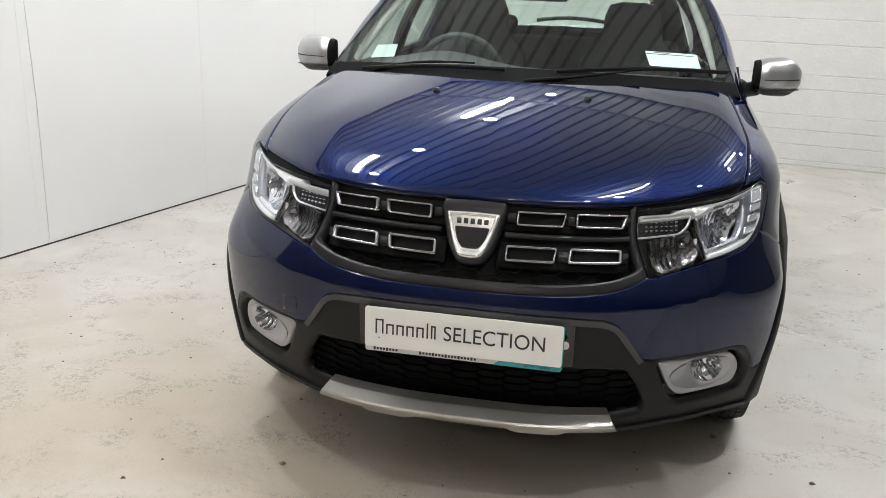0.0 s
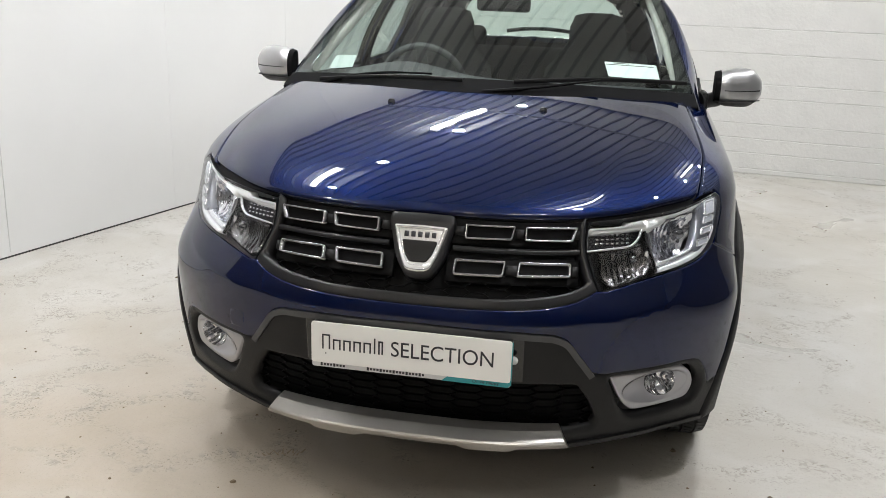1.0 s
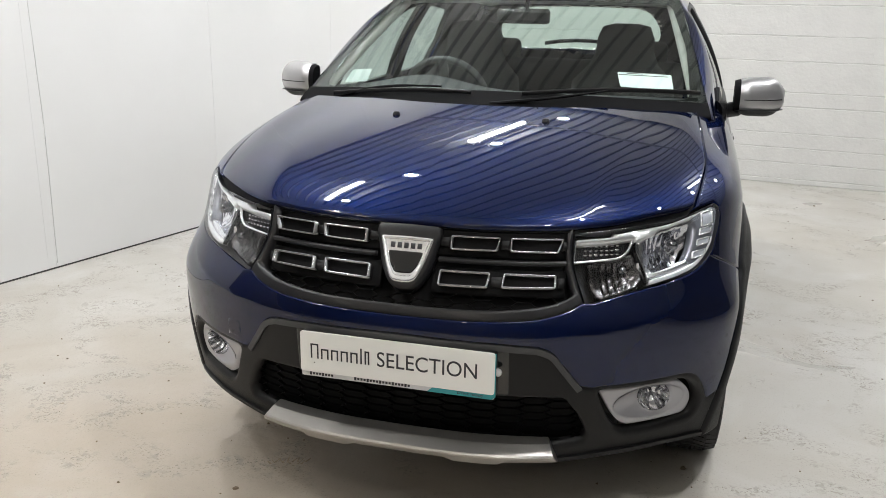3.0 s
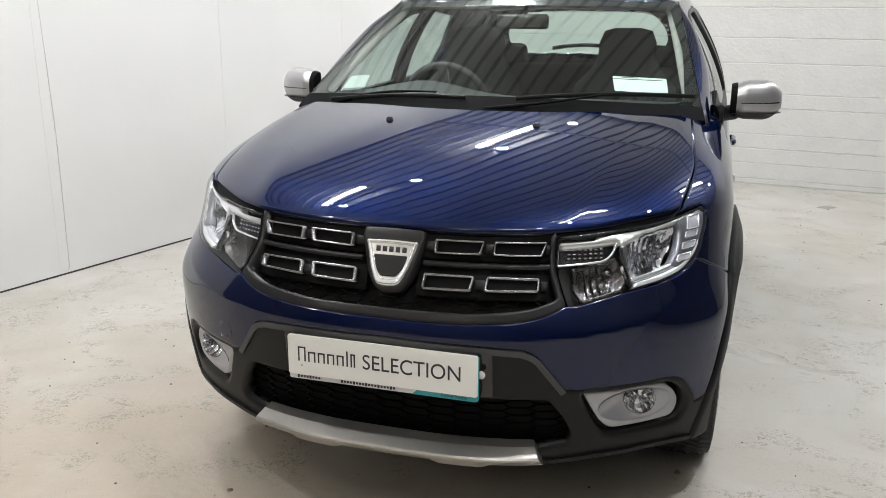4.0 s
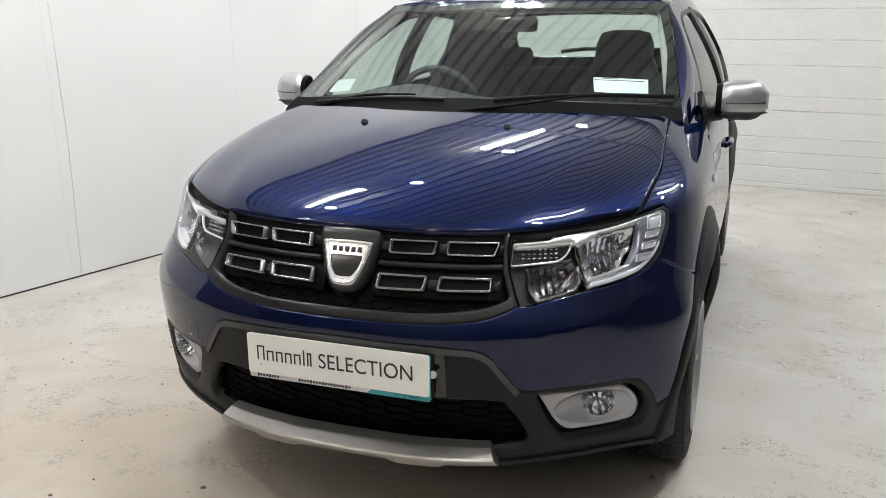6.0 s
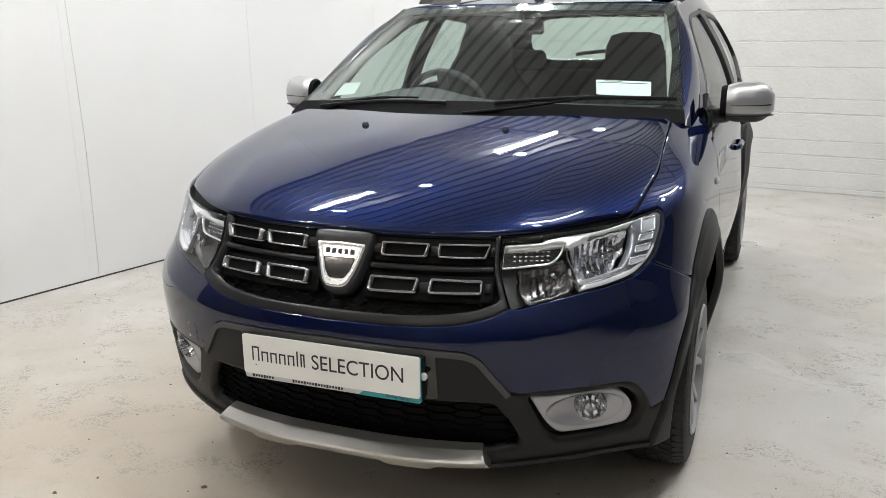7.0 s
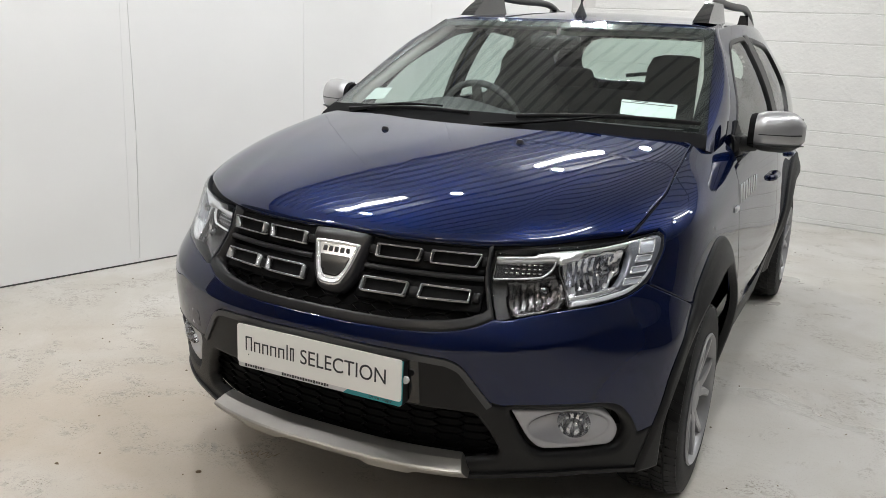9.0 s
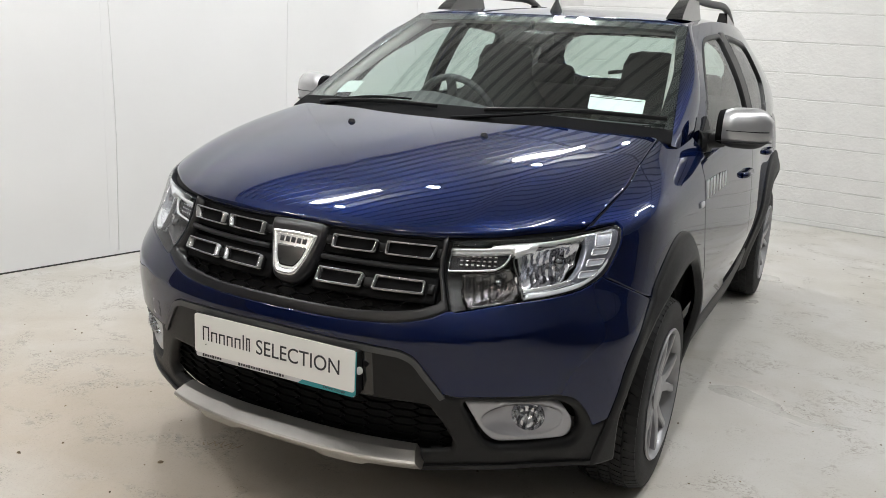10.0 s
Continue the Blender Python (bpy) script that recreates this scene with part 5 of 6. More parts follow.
def cabin():
    glass = [(s, 0.0) for s in outline_s()] + [(1, t) for t in np.linspace(0.1, 1, 10)] + [(s, 1.0) for s in reversed(outline_s()[:-1])] + [(-1, t) for t in np.linspace(0.9, 0.1, 9)]
    ob = panel("windscreen", glass, SCREEN, car, fn=screen_fn, depth=0.005, step=(0.07, 0.05), label="green tinted windscreen")
    ob.visible_shadow = False
    # dark printed border of the glass
    inner = rounded([(-0.93, 0.10), (0.93, 0.10), (0.965, 0.5), (0.94, 0.93), (-0.94, 0.93), (-0.965, 0.5)], 0.06, 5)
    panel("screen_border", glass, GLOSSBLACK, ob, fn=screen_fn, off=-0.007, depth=0.002, holes=[inner], step=(0.05, 0.03))
    # roof
    edge = [(x, 1.806 + 0.07 * (x / 0.602) ** 2) for x in np.linspace(0, 0.602, 9)] + [(0.605, 1.98), (0.607, 2.4), (0.606, 2.9), (0.598, 3.3), (0.57, 3.52), (0.3, 3.555), (0, 3.565)]
    roof = panel("roof", mirrored(edge), BLUE, car, fn=roof_fn, depth=0.02, step=(0.05, 0.06), label="dark metallic blue roof")
    head = [(u * 0.97, w + 0.02) for u, w in mirrored(edge)]
    panel("headliner", head, LINER, roof, fn=roof_fn, off=-0.04, depth=0.01, step=(0.08, 0.08), label="pale grey headliner", back=True)
    # sides with window openings
    fw = rounded([(1.435, 0.07), (2.335, 0.07), (2.335, 0.88), (1.99, 0.875), (1.715, 0.62)], [0.03, 0.03, 0.04, 0.10, 0.15], 5)
    rw = rounded([(2.455, 0.07), (2.93, 0.08), (3.03, 0.40), (2.94, 0.80), (2.455, 0.87)], [0.03, 0.06, 0.06, 0.1, 0.04], 5)
    o = [(1.30, -0.03), (3.78, -0.03), (3.72, 0.3), (3.56, 1.0), (3.2, 1.0), (2.6, 1.0), (1.96, 1.0), (1.88, 0.94), (1.64, 0.64), (1.42, 0.28)]
    for flip in (False, True):
        sd = panel("cabin_side", o, BLUE, car, fn=cabin_fn, depth=0.03, holes=[fw, rw], step=(0.05, 0.05), flip=flip, label="dark metallic blue door frames and pillars", edge=0.003, back=True)
        for hole_ in (fw, rw):
            c = np.mean(hole_, axis=0)
            grown = [(c[0] + (p[0] - c[0]) * 1.035, c[1] + (p[1] - c[1]) * 1.035) for p in hole_]
            shrunk = [(c[0] + (p[0] - c[0]) * 0.955, c[1] + (p[1] - c[1]) * 0.945) for p in hole_]
            panel("window_seal", grown, BLACK, sd, fn=cabin_fn, off=0.003, depth=0.02, holes=[shrunk], step=(0.05, 0.05), flip=flip, edge=0.002)
            gl = panel("side_window", grown, SIDEGLASS, sd, fn=cabin_fn, off=-0.008, depth=0.004, step=(0.06, 0.06), flip=flip, label="green tinted side window")
            gl.visible_shadow = False
        post = [(2.345, 0.03), (2.445, 0.03), (2.445, 0.90), (2.345, 0.90)]
        panel("centre_post_trim", post, BLACK, sd, fn=cabin_fn, off=0.003, depth=0.01, step=(0.05, 0.05), flip=flip)
        # windscreen pillar: a rounded strip from the glass to the door frame
        sgn = -1 if flip else 1
        rings = []
        for f in np.linspace(-0.03, 1, 29):
            a = Vector(screen_fn(1.0, f))
            yk = np.interp(f, [-0.12, 0, 0.35, 0.72, 1.0], [1.24, 1.30, 1.43, 1.67, 1.95]), np.interp(f, [-0.12, 0, 0.35, 0.72, 1.0], [-0.12, -0.02, 0.28, 0.67, 0.985])
            swell = 0.020 * (1 - 0.7 * float(smooth01((f - 0.75) / 0.25)))
            b = Vector(cabin_fn(*yk))
            c = a.lerp(b, 0.5)
            out = Vector((0.62, -0.55, 0.55)).normalized()
            row = []
            for q in np.linspace(0, 1, 9):
                p = a.lerp(b, q) + out * swell * (1 - (2 * q - 1) ** 2)
                row.append(p)
            row += [b - Vector((0.02, 0, 0.015)), c - out * 0.02, a - Vector((0.0, -0.02, 0.02))]
            rings.append([Vector((sgn * p.x, p.y, p.z)) for p in row])
        bm = bmesh.new()
        loft(bm, rings)
        pl = part("windscreen_pillar", bm, BLUE, car, "dark metallic blue windscreen pillar", angle=60)
        # pale inner trim of the pillar
        bm = bmesh.new()
        pts = [Vector(screen_fn(0.955, t)) + Vector((0.0, 0.035, -0.03)) for t in np.linspace(0.02, 0.98, 14)]
        tube(bm, [Vector((sgn * p.x, p.y, p.z)) for p in pts], 0.022, 10)
        part("pillar_trim", bm, PILLAR, pl)
    # tailgate
    to = rounded([(-0.76, -0.1), (0.76, -0.1), (0.74, 0.6), (0.70, 1.0), (-0.70, 1.0), (-0.74, 0.6)], 0.03, 3)
    th = rounded([(-0.48, 0.345), (0.48, 0.345), (0.585, 0.60), (0.51, 0.87), (-0.51, 0.87), (-0.585, 0.60)], [0.12, 0.12, 0.15, 0.12, 0.12, 0.15], 5)
    tg = panel("tailgate", to, BLUE, car, fn=tail_fn, depth=0.03, holes=[th], step=(0.05, 0.05), label="dark metallic blue tailgate", back=True)
    tg.data.flip_normals()
    rg = panel("rear_window", th, SIDEGLASS, tg, fn=tail_fn, off=-0.004, depth=0.004, step=(0.06, 0.06), label="rear window")
    rg.visible_shadow = False
    bm = bmesh.new()
    tube(bm, [Vector(tail_fn(x, 0.40 + 0.06 * (1 - (x / 0.3) ** 2))) + Vector((0, 0.02, 0)) for x in np.linspace(-0.25, 0.25, 12)], 0.012, 8)
    part("rear_wiper", bm, BLACK, tg)
    lower = rounded([(-0.74, 0.30), (0.74, 0.30), (0.72, 1.0), (-0.72, 1.0)], 0.08, 4)
    panel("rear_panel", lower, BLUE, car, fn=lambda x, z: np.stack(np.broadcast_arrays(x, 3.86 - 0.12 * (np.abs(x) / 0.84) ** 3, z), -1), depth=0.03, step=(0.1, 0.1), label="dark metallic blue rear bumper and boot panel", back=True).data.flip_normals()
    # cowl between bonnet and glass
    rows_ = []
    for f in np.linspace(-1, 1, 31):
        s = f
        g = Vector(screen_fn(s * 0.999, 0.03))
        hx = 0.66 * f
        hy = 0.93 + 0.24 * f**2
        rows_.append([g + Vector((0, 0.03, -0.01)), Vector((hx, hy, 1.085 - 0.035 * f**2)), Vector((hx, hy - 0.05, 1.05 - 0.045 * f**2)), Vector((g.x, g.y + 0.03, 1.0))])
    bm = bmesh.new()
    loft(bm, rows_)
    lid = [(s, -0.02) for s in outline_s()] + [(s, 0.100 - 0.035 * abs(s) ** 2) for s in reversed(outline_s())]
    panel("cowl_edge", lid, MATTE, car, fn=screen_fn, off=0.004, depth=0.01, step=(0.06, 0.03))
    part("cowl", bm, MATTE, car, "black plastic scuttle below the windscreen")


cabin()


def underbody():
    bm = bmesh.new()
    box(bm, (0, 2.0, 0.30), (1.10, 3.3, 0.14), 0.03)
    box(bm, (0, 2.3, 0.40), (1.52, 1.7, 0.10), 0.03)
    box(bm, (0, 0.55, 0.62), (1.0, 0.55, 0.40), 0.05)
    part("underbody", bm, VOID, car)
    bm = bmesh.new()
    box(bm, (0, 2.35, 0.50), (1.50, 2.4, 0.06), 0.02)
    part("cabin_floor", bm, FABRIC, car)
    for s in (1, -1):
        bm = bmesh.new()
        box(bm, (s * 0.775, 2.35, 0.73), (0.05, 2.0, 0.56), 0.02)
        part("door_lining", bm, DASH, car)


underbody()


def wheel(x, y, side):
    """A tyre with grooved tread on a five-spoke alloy rim; side is 1 or -1, the way the rim faces."""
    m = Matrix.Translation((x, y, WHEEL_R)) @ Matrix.Rotation(radians(90 * side), 4, "Y")
    R, half = WHEEL_R, 0.1025
    bm = bmesh.new()
    lathe(bm, [(0.200, -0.09), (0.206, -0.098), (0.225, -0.100), (0.262, -0.103), (0.292, -0.098), (0.304, -0.088), (0.309, -0.075), (0.309, 0.075), (0.304, 0.088), (0.292, 0.098),
               (0.262, 0.103), (0.225, 0.100), (0.206, 0.098), (0.200, 0.09)], m, 72, closed=True)
    w = part("wheel", bm, RUBBER, car, "alloy wheel with a grooved black tyre")
    # tread blocks
    bm = bmesh.new()
    n = 66
    for k, (z0, z1) in enumerate(((-0.094, -0.062), (-0.055, -0.022), (-0.016, 0.016), (0.022, 0.055), (0.062, 0.094))):
        for i in range(n):
            a0 = 2 * math.pi * (i + 0.06 + 0.25 * (k % 2)) / n
            a1 = 2 * math.pi * (i + 0.90 + 0.25 * (k % 2)) / n
            sk = 0.012 * (1 if k > 2 else -1 if k < 2 else 0)
            vs = []
            for r in (0.305, R if abs(k - 2) < 2 else R - 0.001):
                for a, z, sh in ((a0, z0, 0), (a1, z0, 0), (a1, z1, sk), (a0, z1, sk)):
                    rr = r - (0.012 if (abs(z) > 0.09) else 0)
                    vs.append(bm.verts.new(m @ Vector((rr * math.cos(a + sh / R), rr * math.sin(a + sh / R), z))))
            for f in ((4, 5, 6, 7), (0, 1, 5, 4), (1, 2, 6, 5), (2, 3, 7, 6), (3, 0, 4, 7)):
                bm.faces.new([vs[q] for q in f])
    part("tread", bm, RUBBER, w, smooth=False)
    bm = bmesh.new()
    lathe(bm, [(0.209, 0.096), (0.215, 0.103), (0.210, 0.108), (0.200, 0.098), (0.190, 0.06), (0.182, -0.08)], m, 72, caps=False)
    part("rim", bm, ALLOY, w, "grey alloy rim")
    bm = bmesh.new()
    lathe(bm, [(0.155, 0.0), (0.155, 0.012), (0.05, 0.02), (0.04, 0.03)], m, 40)
    part("brake_disc", bm, STEEL, w)
    # dark disc added behind the spokes in place of the shade there
    bm = bmesh.new()
    lathe(bm, [(0.19, -0.02), (0.05, -0.02)], m, 40)
    part("spoke_shade", bm, VOID, w)
    bm = bmesh.new()
    for k in range(5):
        a = 2 * math.pi * k / 5 + 0.35
        turn = m @ Matrix.Rotation(a, 4, "Z")
        for sp in (1, -1):
            rings = []
            for r, off, wd, z in ((0.040, 0.010, 0.022, 0.080), (0.085, 0.014, 0.017, 0.088), (0.125, 0.026, 0.015, 0.094), (0.165, 0.046, 0.013, 0.098), (0.200, 0.064, 0.016, 0.099)):
                c = Vector((r, sp * off, z))
                rings.append([turn @ (c + Vector(d)) for d in ((0, -wd, -0.030), (0, -wd, -0.004), (0, -wd * 0.6, 0.0), (0, wd * 0.6, 0.0), (0, wd, -0.004), (0, wd, -0.030))])
            loft(bm, rings)
    part("spokes", bm, ALLOY, w, angle=30)
    bm = bmesh.new()
    lathe(bm, [(0.055, 0.05), (0.055, 0.086), (0.036, 0.092), (0.030, 0.090), (0.004, 0.093)], m, 32)
    part("centre_cap", bm, ALLOY, w)
    return w


for sx in (1, -1):
    for wy in (WHEEL_Y, REAR_Y):
        wheel(sx * 0.755, wy + 0.055, sx)


def door_mirror(sgn):
    bm = bmesh.new()
    rings = []
    for f in np.linspace(0, 1, 18):
        x = 0.838 + 0.176 * f
        round_ = (1 - (max(0, f - 0.55) / 0.45) ** 2.6 * 0.62) * (0.82 + 0.18 * min(1, f / 0.25))
        c = Vector((x, 1.47 + 0.05 * f, 1.128))
        ring = []
        for a in np.linspace(0, 2 * math.pi, 24, endpoint=False):
            ca, sa = math.cos(a), math.sin(a)
            dy = -0.075 * (abs(ca) ** 0.75) if ca > 0 else 0.022 * (abs(ca) ** 0.5)
            dz = 0.078 * (abs(sa) ** 0.8) * (1 if sa > 0 else -0.92)
            ring.append(Vector((sgn * c.x, c.y + dy * round_, c.z + dz * round_ * (0.92 + 0.08 * f))))
        rings.append(ring)
    loft(bm, rings)
    mir = part("door_mirror", bm, SILVER, car, "silver door mirror with a dark lower edge", angle=60)
    # dark lower band
    bm = bmesh.new()
    low = []
    for r in rings:
        c = sum(r, Vector()) / len(r)
        low.append([Vector((p.x, c.y + (p.y - c.y) * 1.025, 1.084 + (p.z - 1.084) * (1.04 if p.z < 1.084 else 0.02))) for p in r])
    loft(bm, low)
    part("lower_shell", bm, CLAD, mir, angle=60)
    # black edge of the housing beside the door, and the seam across the cap
    bm = bmesh.new()
    rim = []
    for q, r in ((1.0, rings[0]), (1.03, rings[0]), (1.03, rings[1]), (1.0, rings[2])):
        c = sum(r, Vector()) / len(r)
        rim.append([Vector((p.x - sgn * 0.004, c.y + (p.y - c.y) * q, c.z + (p.z - c.z) * q)) for p in r])
    loft(bm, rim)
    part("housing_edge", bm, MATTE, mir, angle=60)
    bm = bmesh.new()
    seam_ = []
    for r in rings[3:-1]:
        c = sum(r, Vector()) / len(r)
        seam_.append(Vector((c.x, min(p.y for p in r) + 0.0025, 1.124)))
    tube(bm, seam_, 0.003, 6)
    part("seam", bm, CLAD, mir)
    bm = bmesh.new()
    rings2 = []
    for f in (0.12, 0.5, 0.92):
        x = 0.838 + 0.176 * f
        hz = 0.064 * (1 if f < 0.6 else 0.75)
        rings2.append([Vector((sgn * x, 1.497 + 0.05 * f + dy, 1.13 + dz * hz)) for dy, dz in ((0, -1), (0, 1), (0.004, 1), (0.004, -1))])
    loft(bm, rings2)
    part("mirror_glass", bm, MIRRORGLASS, mir)
    bm = bmesh.new()
    tube(bm, [(sgn * 0.775, 1.43, 1.075), (sgn * 0.81, 1.45, 1.078), (sgn * 0.85, 1.475, 1.085)], [0.045, 0.030, 0.032], 14, 0.9)
    box(bm, (sgn * 0.80, 1.47, 1.075), (0.03, 0.13, 0.075), 0.012)
    part("mirror_foot", bm, CLAD, mir)
    # the gusset at the window's front corner
    bm = bmesh.new()
    tri = [cabin_fn(1.36, 0.0), cabin_fn(1.51, 0.0), cabin_fn(1.53, 0.10), cabin_fn(1.51, 0.28)]
    tri = [Vector((sgn * p[0], p[1], p[2])) for p in tri]
    o = Vector((sgn * 0.012, 0, 0))
    loft(bm, [[p - o for p in tri], [p + o for p in tri]])
    part("gusset", bm, BLACK, mir)


door_mirror(1)
door_mirror(-1)


def roof_fittings():
    for s in (1, -1):
        bm = bmesh.new()
        pts = bezier_path([(s * 0.527, 2.02, 1.530), (s * 0.528, 2.12, 1.578), (s * 0.532, 2.4, 1.602), (s * 0.54, 2.8, 1.602), (s * 0.54, 3.15, 1.582), (s * 0.54, 3.3, 1.53)], 26)
        tube(bm, pts, 0.016, 12, 1.1)
        rail = part("roof_rail", bm, BLACK, car, "black roof rail")
        for y0, dy in ((1.94, 0.40), (3.36, -0.28)):
            bm = bmesh.new()
            rings = []
            for f in np.linspace(0, 1, 8):
                z = 1.505 + 0.09 * f - (0.02 if dy < 0 else 0)
                a, b = y0 + dy * (0.42 * f**1.2), y0 + dy * (1 - 0.06 * f)
                hw = 0.034 - 0.014 * f
                rings.append([Vector((s * 0.528 + sx_ * hw, yy, z)) for sx_, yy in ((-1, a), (1, a), (1, b), (-1, b))])
            loft(bm, rings)
            part("rail_foot", bm, GLOSSBLACK, rail, angle=30)
    bm = bmesh.new()
    m = Matrix.Translation((0.0, 1.99, 1.518))
    lathe(bm, [(0.028, -0.01), (0.026, 0.006), (0.018, 0.022), (0.010, 0.040), (0.005, 0.052), (0.0035, 0.10)], m, 20)
    tube(bm, [(0.0, 1.99, 1.575), (0.0, 2.13, 1.69)], 0.004, 8)
    part("aerial", bm, BLACK, car)
    # washer jets on the bonnet
    for s in (1, -1):
        bm = bmesh.new()
        lathe(bm, [(0.013, -0.002), (0.012, 0.004), (0.008, 0.009), (0.002, 0.010)], Matrix.Translation((s * 0.245, 0.735, float(HOOD(0.735) - CROWN(0.245)) + 0.001)), 16)
        part("washer_jet", bm, BLACK, car)


roof_fittings()


def wipers():
    def arm(p0, p1, p2, tip0, tip1):
        bm = bmesh.new()
        tube(bm, bezier_path([p0, p1, p2], 14), [0.010] * 5 + [0.007] * 5 + [0.005] * 4, 8, 0.7)
        w = part("wiper", bm, MATTE, car, "black windscreen wiper")
        bm = bmesh.new()
        tube(bm, bezier_path([tip0, ((tip0[0] + tip1[0]) / 2, (tip0[1] + tip1[1]) / 2 - 0.012, (tip0[2] + tip1[2]) / 2 + 0.012), tip1], 14), 0.0055, 8, 1.4)
        part("blade", bm, BLACK, w)

    def on(s, t, lift=0.02):
        p = Vector(screen_fn(s, t))
        return p + Vector((0, -0.4, 0.9)) * lift

    arm(on(0.02, 0.02, 0.0), on(0.28, 0.035), on(0.56, 0.085, 0.03), on(0.16, 0.070, 0.015), on(0.97, 0.113, 0.015))
    arm(on(-0.80, 0.0, 0.0), on(-0.62, 0.045), on(-0.23, 0.07, 0.03), on(-0.80, 0.012, 0.015), on(-0.08, 0.064, 0.015))


wipers()


def stickers():
    o = rounded([(0.610, 0.184), (0.858, 0.168), (0.858, 0.278), (0.595, 0.290)], 0.008, 3)
    c = panel("window_card", o, CARD, car, fn=screen_fn, off=-0.009, depth=0.001, step=(0.05, 0.03), label="white card behind the windscreen", back=True)
    for a, b, dz in ((0.64, 0.72, 0.006), (0.600, 0.842, -0.006)):
        k = lambda s: 0.278 - (s - 0.62) * 0.035 + dz - 0.006
        panel("text_bar", [(a, k(a)), (b, k(b)), (b, k(b) + 0.005), (a, k(a) + 0.005)], INK, c, fn=screen_fn, off=-0.0085, depth=0.0004, step=(0.05, 0.05), edge=0.0001)
    o2 = rounded([(-0.826, 0.132), (-0.696, 0.151), (-0.720, 0.247), (-0.838, 0.234)], 0.008, 3)
    panel("window_card", o2, PALECARD, car, fn=screen_fn, off=-0.009, depth=0.001, step=(0.05, 0.03), label="small white sticker behind the windscreen", back=True)


stickers()


def number_plate():
    bm = bmesh.new()
    y = -0.030

    def slab(x0, x1, z0, z1, y0, y1, r, bm):
        pts = rounded([(x0, z0), (x1, z0), (x1, z1), (x0, z1)], r, 5)
        loft(bm, [[Vector((a, y0, b)) for a, b in pts], [Vector((a, y1, b)) for a, b in pts]])

    slab(-0.262, 0.262, 0.494, 0.618, -0.012, 0.02, 0.008, bm)
    p = part("number_plate", bm, BLACK, car, "white show plate in a black holder with a teal strip")
    bm = bmesh.new()
    slab(-0.2605, 0.2605, 0.4950, 0.5120, -0.0125, -0.0118, 0.006, bm)
    part("holder_strip", bm, STRIPWHITE, p)
    bm = bmesh.new()
    slab(-0.261, 0.261, 0.509, 0.621, -0.017, -0.0125, 0.008, bm)
    part("plate_face", bm, PLATEWHITE, p)
    bm = bmesh.new()
    pts = [(0.085, 0.4945), (0.254, 0.4945), (0.2635, 0.502), (0.2635, 0.618), (0.2605, 0.618), (0.2605, 0.512), (0.105, 0.512)]
    loft(bm, [[Vector((a, -0.0120, b)) for a, b in pts], [Vector((a, -0.0135, b)) for a, b in pts]])
    part("teal_band", bm, TEAL, p)
    face = Matrix.Translation((0, -0.0174, 0)) @ Matrix.Rotation(radians(90), 4, "X")
    # seven plain upright bars in place of the first word
    xs = -0.232
    for k, (w, h) in enumerate(((0.022, 0.041), (0.021, 0.029), (0.020, 0.029), (0.020, 0.029), (0.020, 0.029), (0.005, 0.043), (0.013, 0.037))):
        bm = bmesh.new()
        t = 0.0042
        z0 = 0.548
        if w < 0.01:
            box(bm, (xs + w / 2, -0.0174, z0 + h / 2), (t, 0.0006, h))
        else:
            box(bm, (xs + t / 2, -0.0174, z0 + h / 2), (t, 0.0006, h))
            box(bm, (xs + w - t / 2, -0.0174, z0 + h / 2), (t, 0.0006, h))
            box(bm, (xs + w / 2, -0.0174, z0 + h - t / 2), (w, 0.0006, t))
        part("letter_bar", bm, INK, p, smooth=False)
        xs += w + 0.0070
    text_curve("lettering", "SELECTION", 1.0, face @ Matrix.Translation((-0.048, 0.547, 0)), INK, p, fit=(0.264, 0.041))
    bm = bmesh.new()
    box(bm, (-0.222, -0.0174, 0.536), (0.003, 0.0006, 0.003))
    part("speck", bm, INK, p, smooth=False)
    bm = bmesh.new()
    lathe(bm, [(0.010, -0.004), (0.010, 0.002), (0.006, 0.004)], Matrix.Translation((0.266, -0.004, 0.566)) @ Matrix.Rotation(radians(90), 4, "X"), 16)
    part("holder_clip", bm, STRIPWHITE, p)
    strip = Matrix.Translation((0, -0.0137, 0)) @ Matrix.Rotation(radians(90), 4, "X")
    text_curve("lettering", "Drive happy", 1.0, strip @ Matrix.Translation((0.165, 0.4965, 0)), INK, p, fit=(0.068, 0.0105))
    for x0, n in ((-0.235, 8), (-0.11, 18)):
        for k in range(n):
            bm = bmesh.new()
            box(bm, (x0 + 0.0086 * k, -0.0127, 0.5025), (0.0058, 0.0008, 0.006 if k % 4 else 0.009))
            part("letter_bar", bm, INK, p, smooth=False)


number_plate()


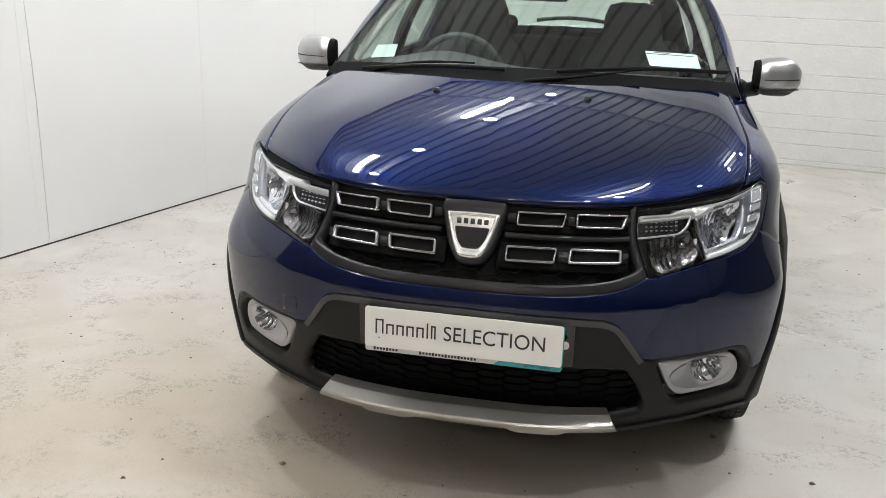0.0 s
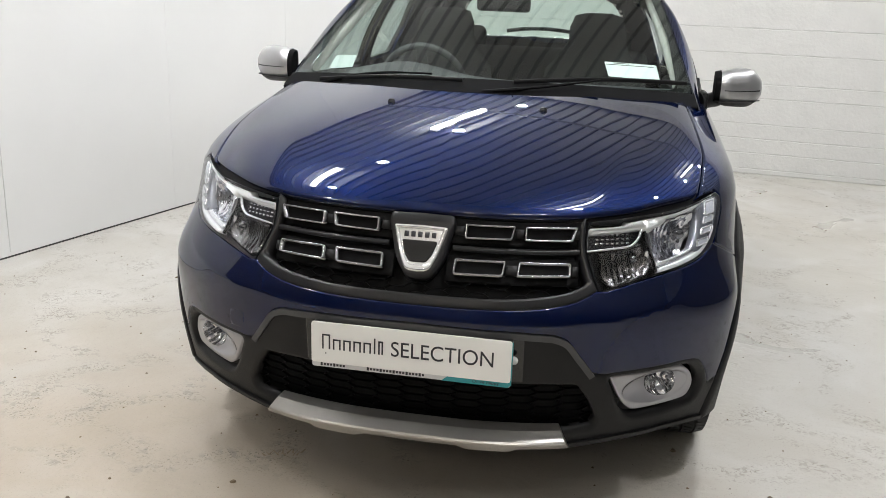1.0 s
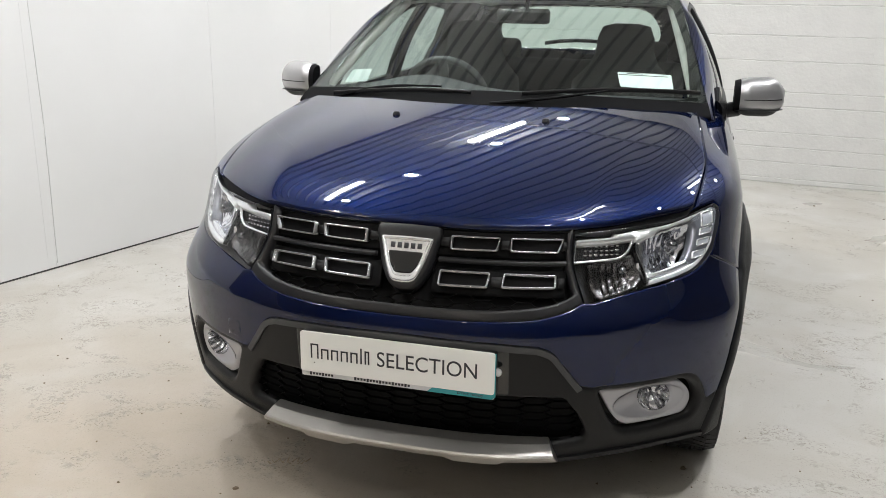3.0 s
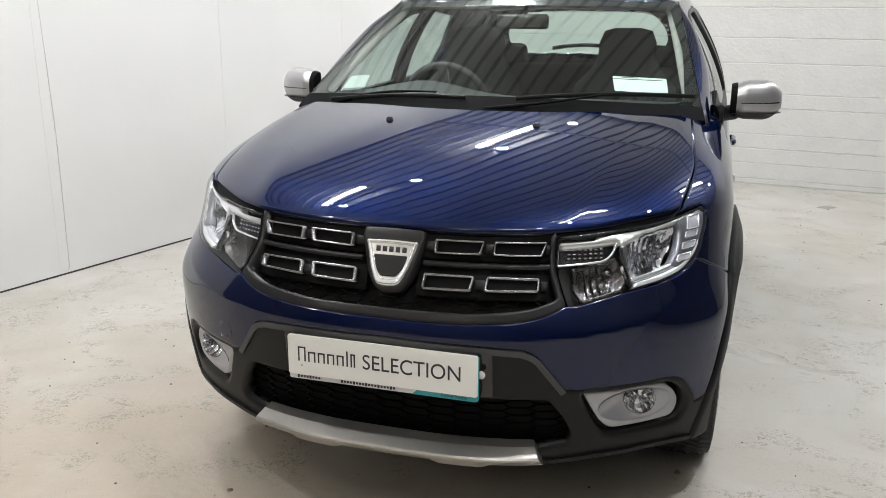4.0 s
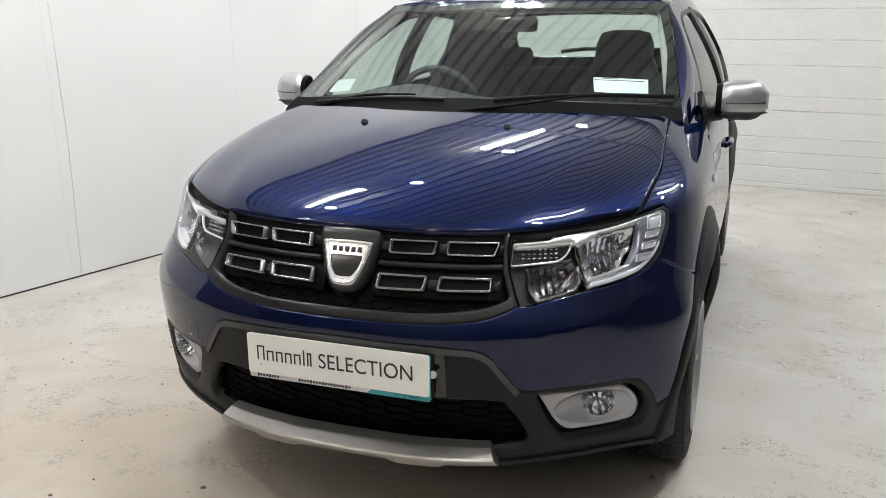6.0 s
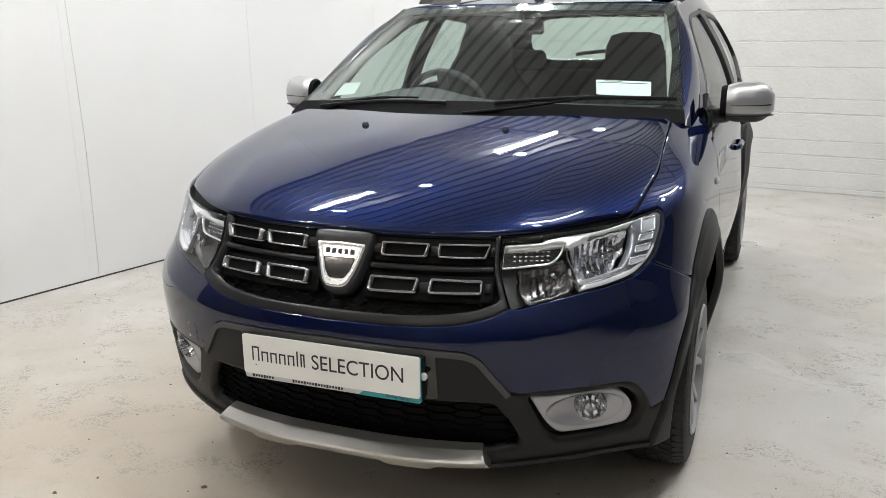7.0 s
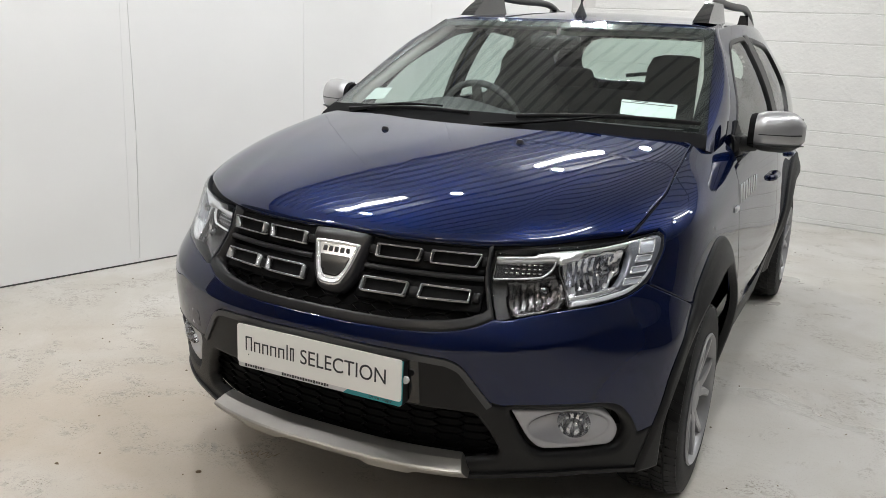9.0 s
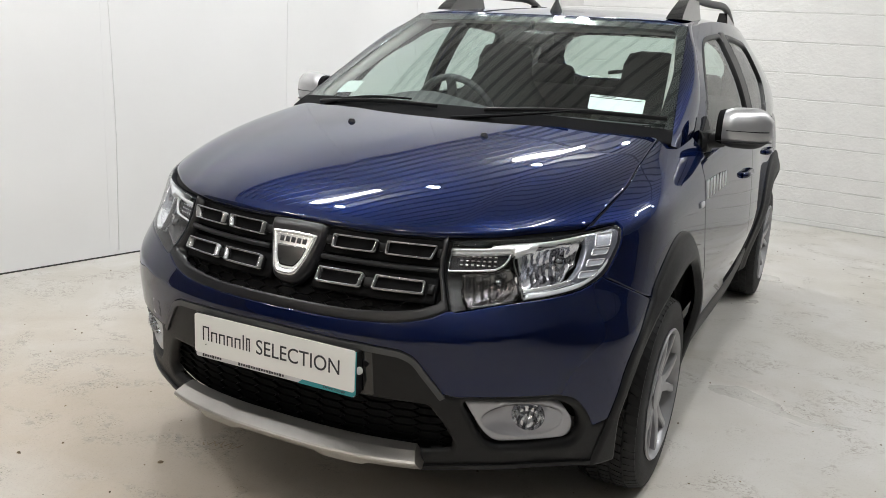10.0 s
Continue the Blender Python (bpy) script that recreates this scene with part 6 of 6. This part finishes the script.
def seats():
    def seat(x, y, name="seat"):
        bm = bmesh.new()
        rings = []
        for z, w, d, yy in ((0.60, 0.25, 0.10, 0.0), (0.75, 0.26, 0.11, 0.02), (0.95, 0.255, 0.11, 0.06), (1.10, 0.235, 0.10, 0.10), (1.18, 0.16, 0.09, 0.13), (1.24, 0.135, 0.085, 0.15), (1.30, 0.132, 0.085, 0.16), (1.352, 0.112, 0.06, 0.17), (1.366, 0.06, 0.03, 0.17)):
            rings.append([Vector((x + w * math.copysign(abs(math.cos(a)) ** 0.6, math.cos(a)), y + yy + d * math.copysign(abs(math.sin(a)) ** 0.7, math.sin(a)), z)) for a in np.linspace(0, 2 * math.pi, 28, endpoint=False)])
        loft(bm, rings)
        s = part(name, bm, FABRIC, car, "dark fabric seat", angle=70)
        bm = bmesh.new()
        box(bm, (x, y - 0.22, 0.66), (0.50, 0.52, 0.18), 0.06, seg=3)
        part("cushion", bm, FABRIC, s)

    seat(0.368, 2.18)
    seat(-0.368, 2.18)
    bm = bmesh.new()
    box(bm, (0, 3.12, 0.90), (1.30, 0.16, 0.50), 0.06, Matrix.Rotation(radians(-14), 4, "X"), 3)
    box(bm, (0, 2.90, 0.66), (1.30, 0.50, 0.20), 0.06, seg=3)
    rear = part("rear_bench", bm, FABRIC, car, "dark fabric rear bench")
    for x in (-0.42, 0.42):
        bm = bmesh.new()
        box(bm, (x, 3.20, 1.19), (0.26, 0.09, 0.13), 0.04, seg=3)
        part("headrest", bm, FABRIC, rear)
    # dashboard
    bm = bmesh.new()
    rings = []
    for f in np.linspace(-1, 1, 25):
        g = Vector(screen_fn(f * 0.985, 0.03))
        hump = 0.055 * math.exp(-(((f * 0.68 + 0.36) / 0.20) ** 2))
        rings.append([Vector((g.x, g.y + 0.02, g.z - 0.05)), Vector((g.x, 1.42, 1.115 + 0.3 * hump)), Vector((g.x, 1.56, 1.105 + hump)), Vector((g.x, 1.64, 1.07 + hump)), Vector((g.x, 1.66, 0.98)), Vector((g.x, 1.58, 0.75)), Vector((g.x, g.y + 0.05, 0.75))])
    loft(bm, rings)
    part("dashboard", bm, DASH, car, "dark grey dashboard", angle=50)
    # steering wheel
    m = Matrix.Translation((-0.36, 1.785, 1.045)) @ Matrix.Rotation(radians(-68), 4, "X")
    bm = bmesh.new()
    prof = [(0.183 + 0.015 * math.cos(a), 0.015 * math.sin(a)) for a in np.linspace(0, 2 * math.pi, 10, endpoint=False)]
    lathe(bm, prof, m, 48, closed=True)
    w = part("steering_wheel", bm, DASH, car, "dark three-spoke steering wheel")
    bm = bmesh.new()
    lathe(bm, [(0.02, -0.05), (0.07, -0.03), (0.075, 0.0), (0.05, 0.018), (0.004, 0.024)], m, 28)
    for a in (0, 180, 270):
        box(bm, m @ Vector((0.12 * math.cos(radians(a)), 0.12 * math.sin(radians(a)), -0.008)), (0.13, 0.045, 0.016), 0.006, m.to_3x3().to_4x4() @ Matrix.Rotation(radians(a), 4, "Z"))
    part("spokes", bm, DASH, w)
    # inner mirror
    bm = bmesh.new()
    box(bm, (-0.02, 1.74, 1.400), (0.235, 0.035, 0.062), 0.015, Matrix.Rotation(radians(-12), 4, "Z"), 3)
    tube(bm, [(-0.01, 1.74, 1.42), (0, 1.72, 1.465)], 0.010, 8)
    part("inner_mirror", bm, GLOSSBLACK, car, "black rear-view mirror")


seats()


def debris():
    """Crumbs and bits of leaf scattered on the floor."""
    rng = random.Random(21)
    verts, faces = [], []
    for i in range(420):
        x, y = rng.uniform(-2.6, 2.6), rng.uniform(-1.0, 5.2)
        r = rng.uniform(0.0015, 0.0055) * (2.0 if rng.random() < 0.08 else 1)
        n = len(verts)
        k = 6
        for j in range(k):
            a = 2 * math.pi * j / k
            verts.append((x + r * rng.uniform(0.5, 1.3) * math.cos(a), y + r * rng.uniform(0.5, 1.3) * math.sin(a), 0.0005))
        for j in range(k):
            a = 2 * math.pi * j / k
            verts.append((x + 0.5 * r * math.cos(a), y + 0.5 * r * math.sin(a), 0.001 + 0.5 * r))
        for j in range(k):
            q = (j + 1) % k
            faces.append((n + j, n + q, n + k + q, n + k + j))
        faces.append(tuple(range(n + k, n + 2 * k)))
    ob = link_mesh("floor_crumbs", verts, faces, material("dry_crumbs", (0.16, 0.12, 0.08), 0.9, vary=0.5, vary_scale=3), smooth=False)
    tagged(ob, "scattered dry brown crumbs and leaf bits on the floor", "debris", kind="stuff")


debris()
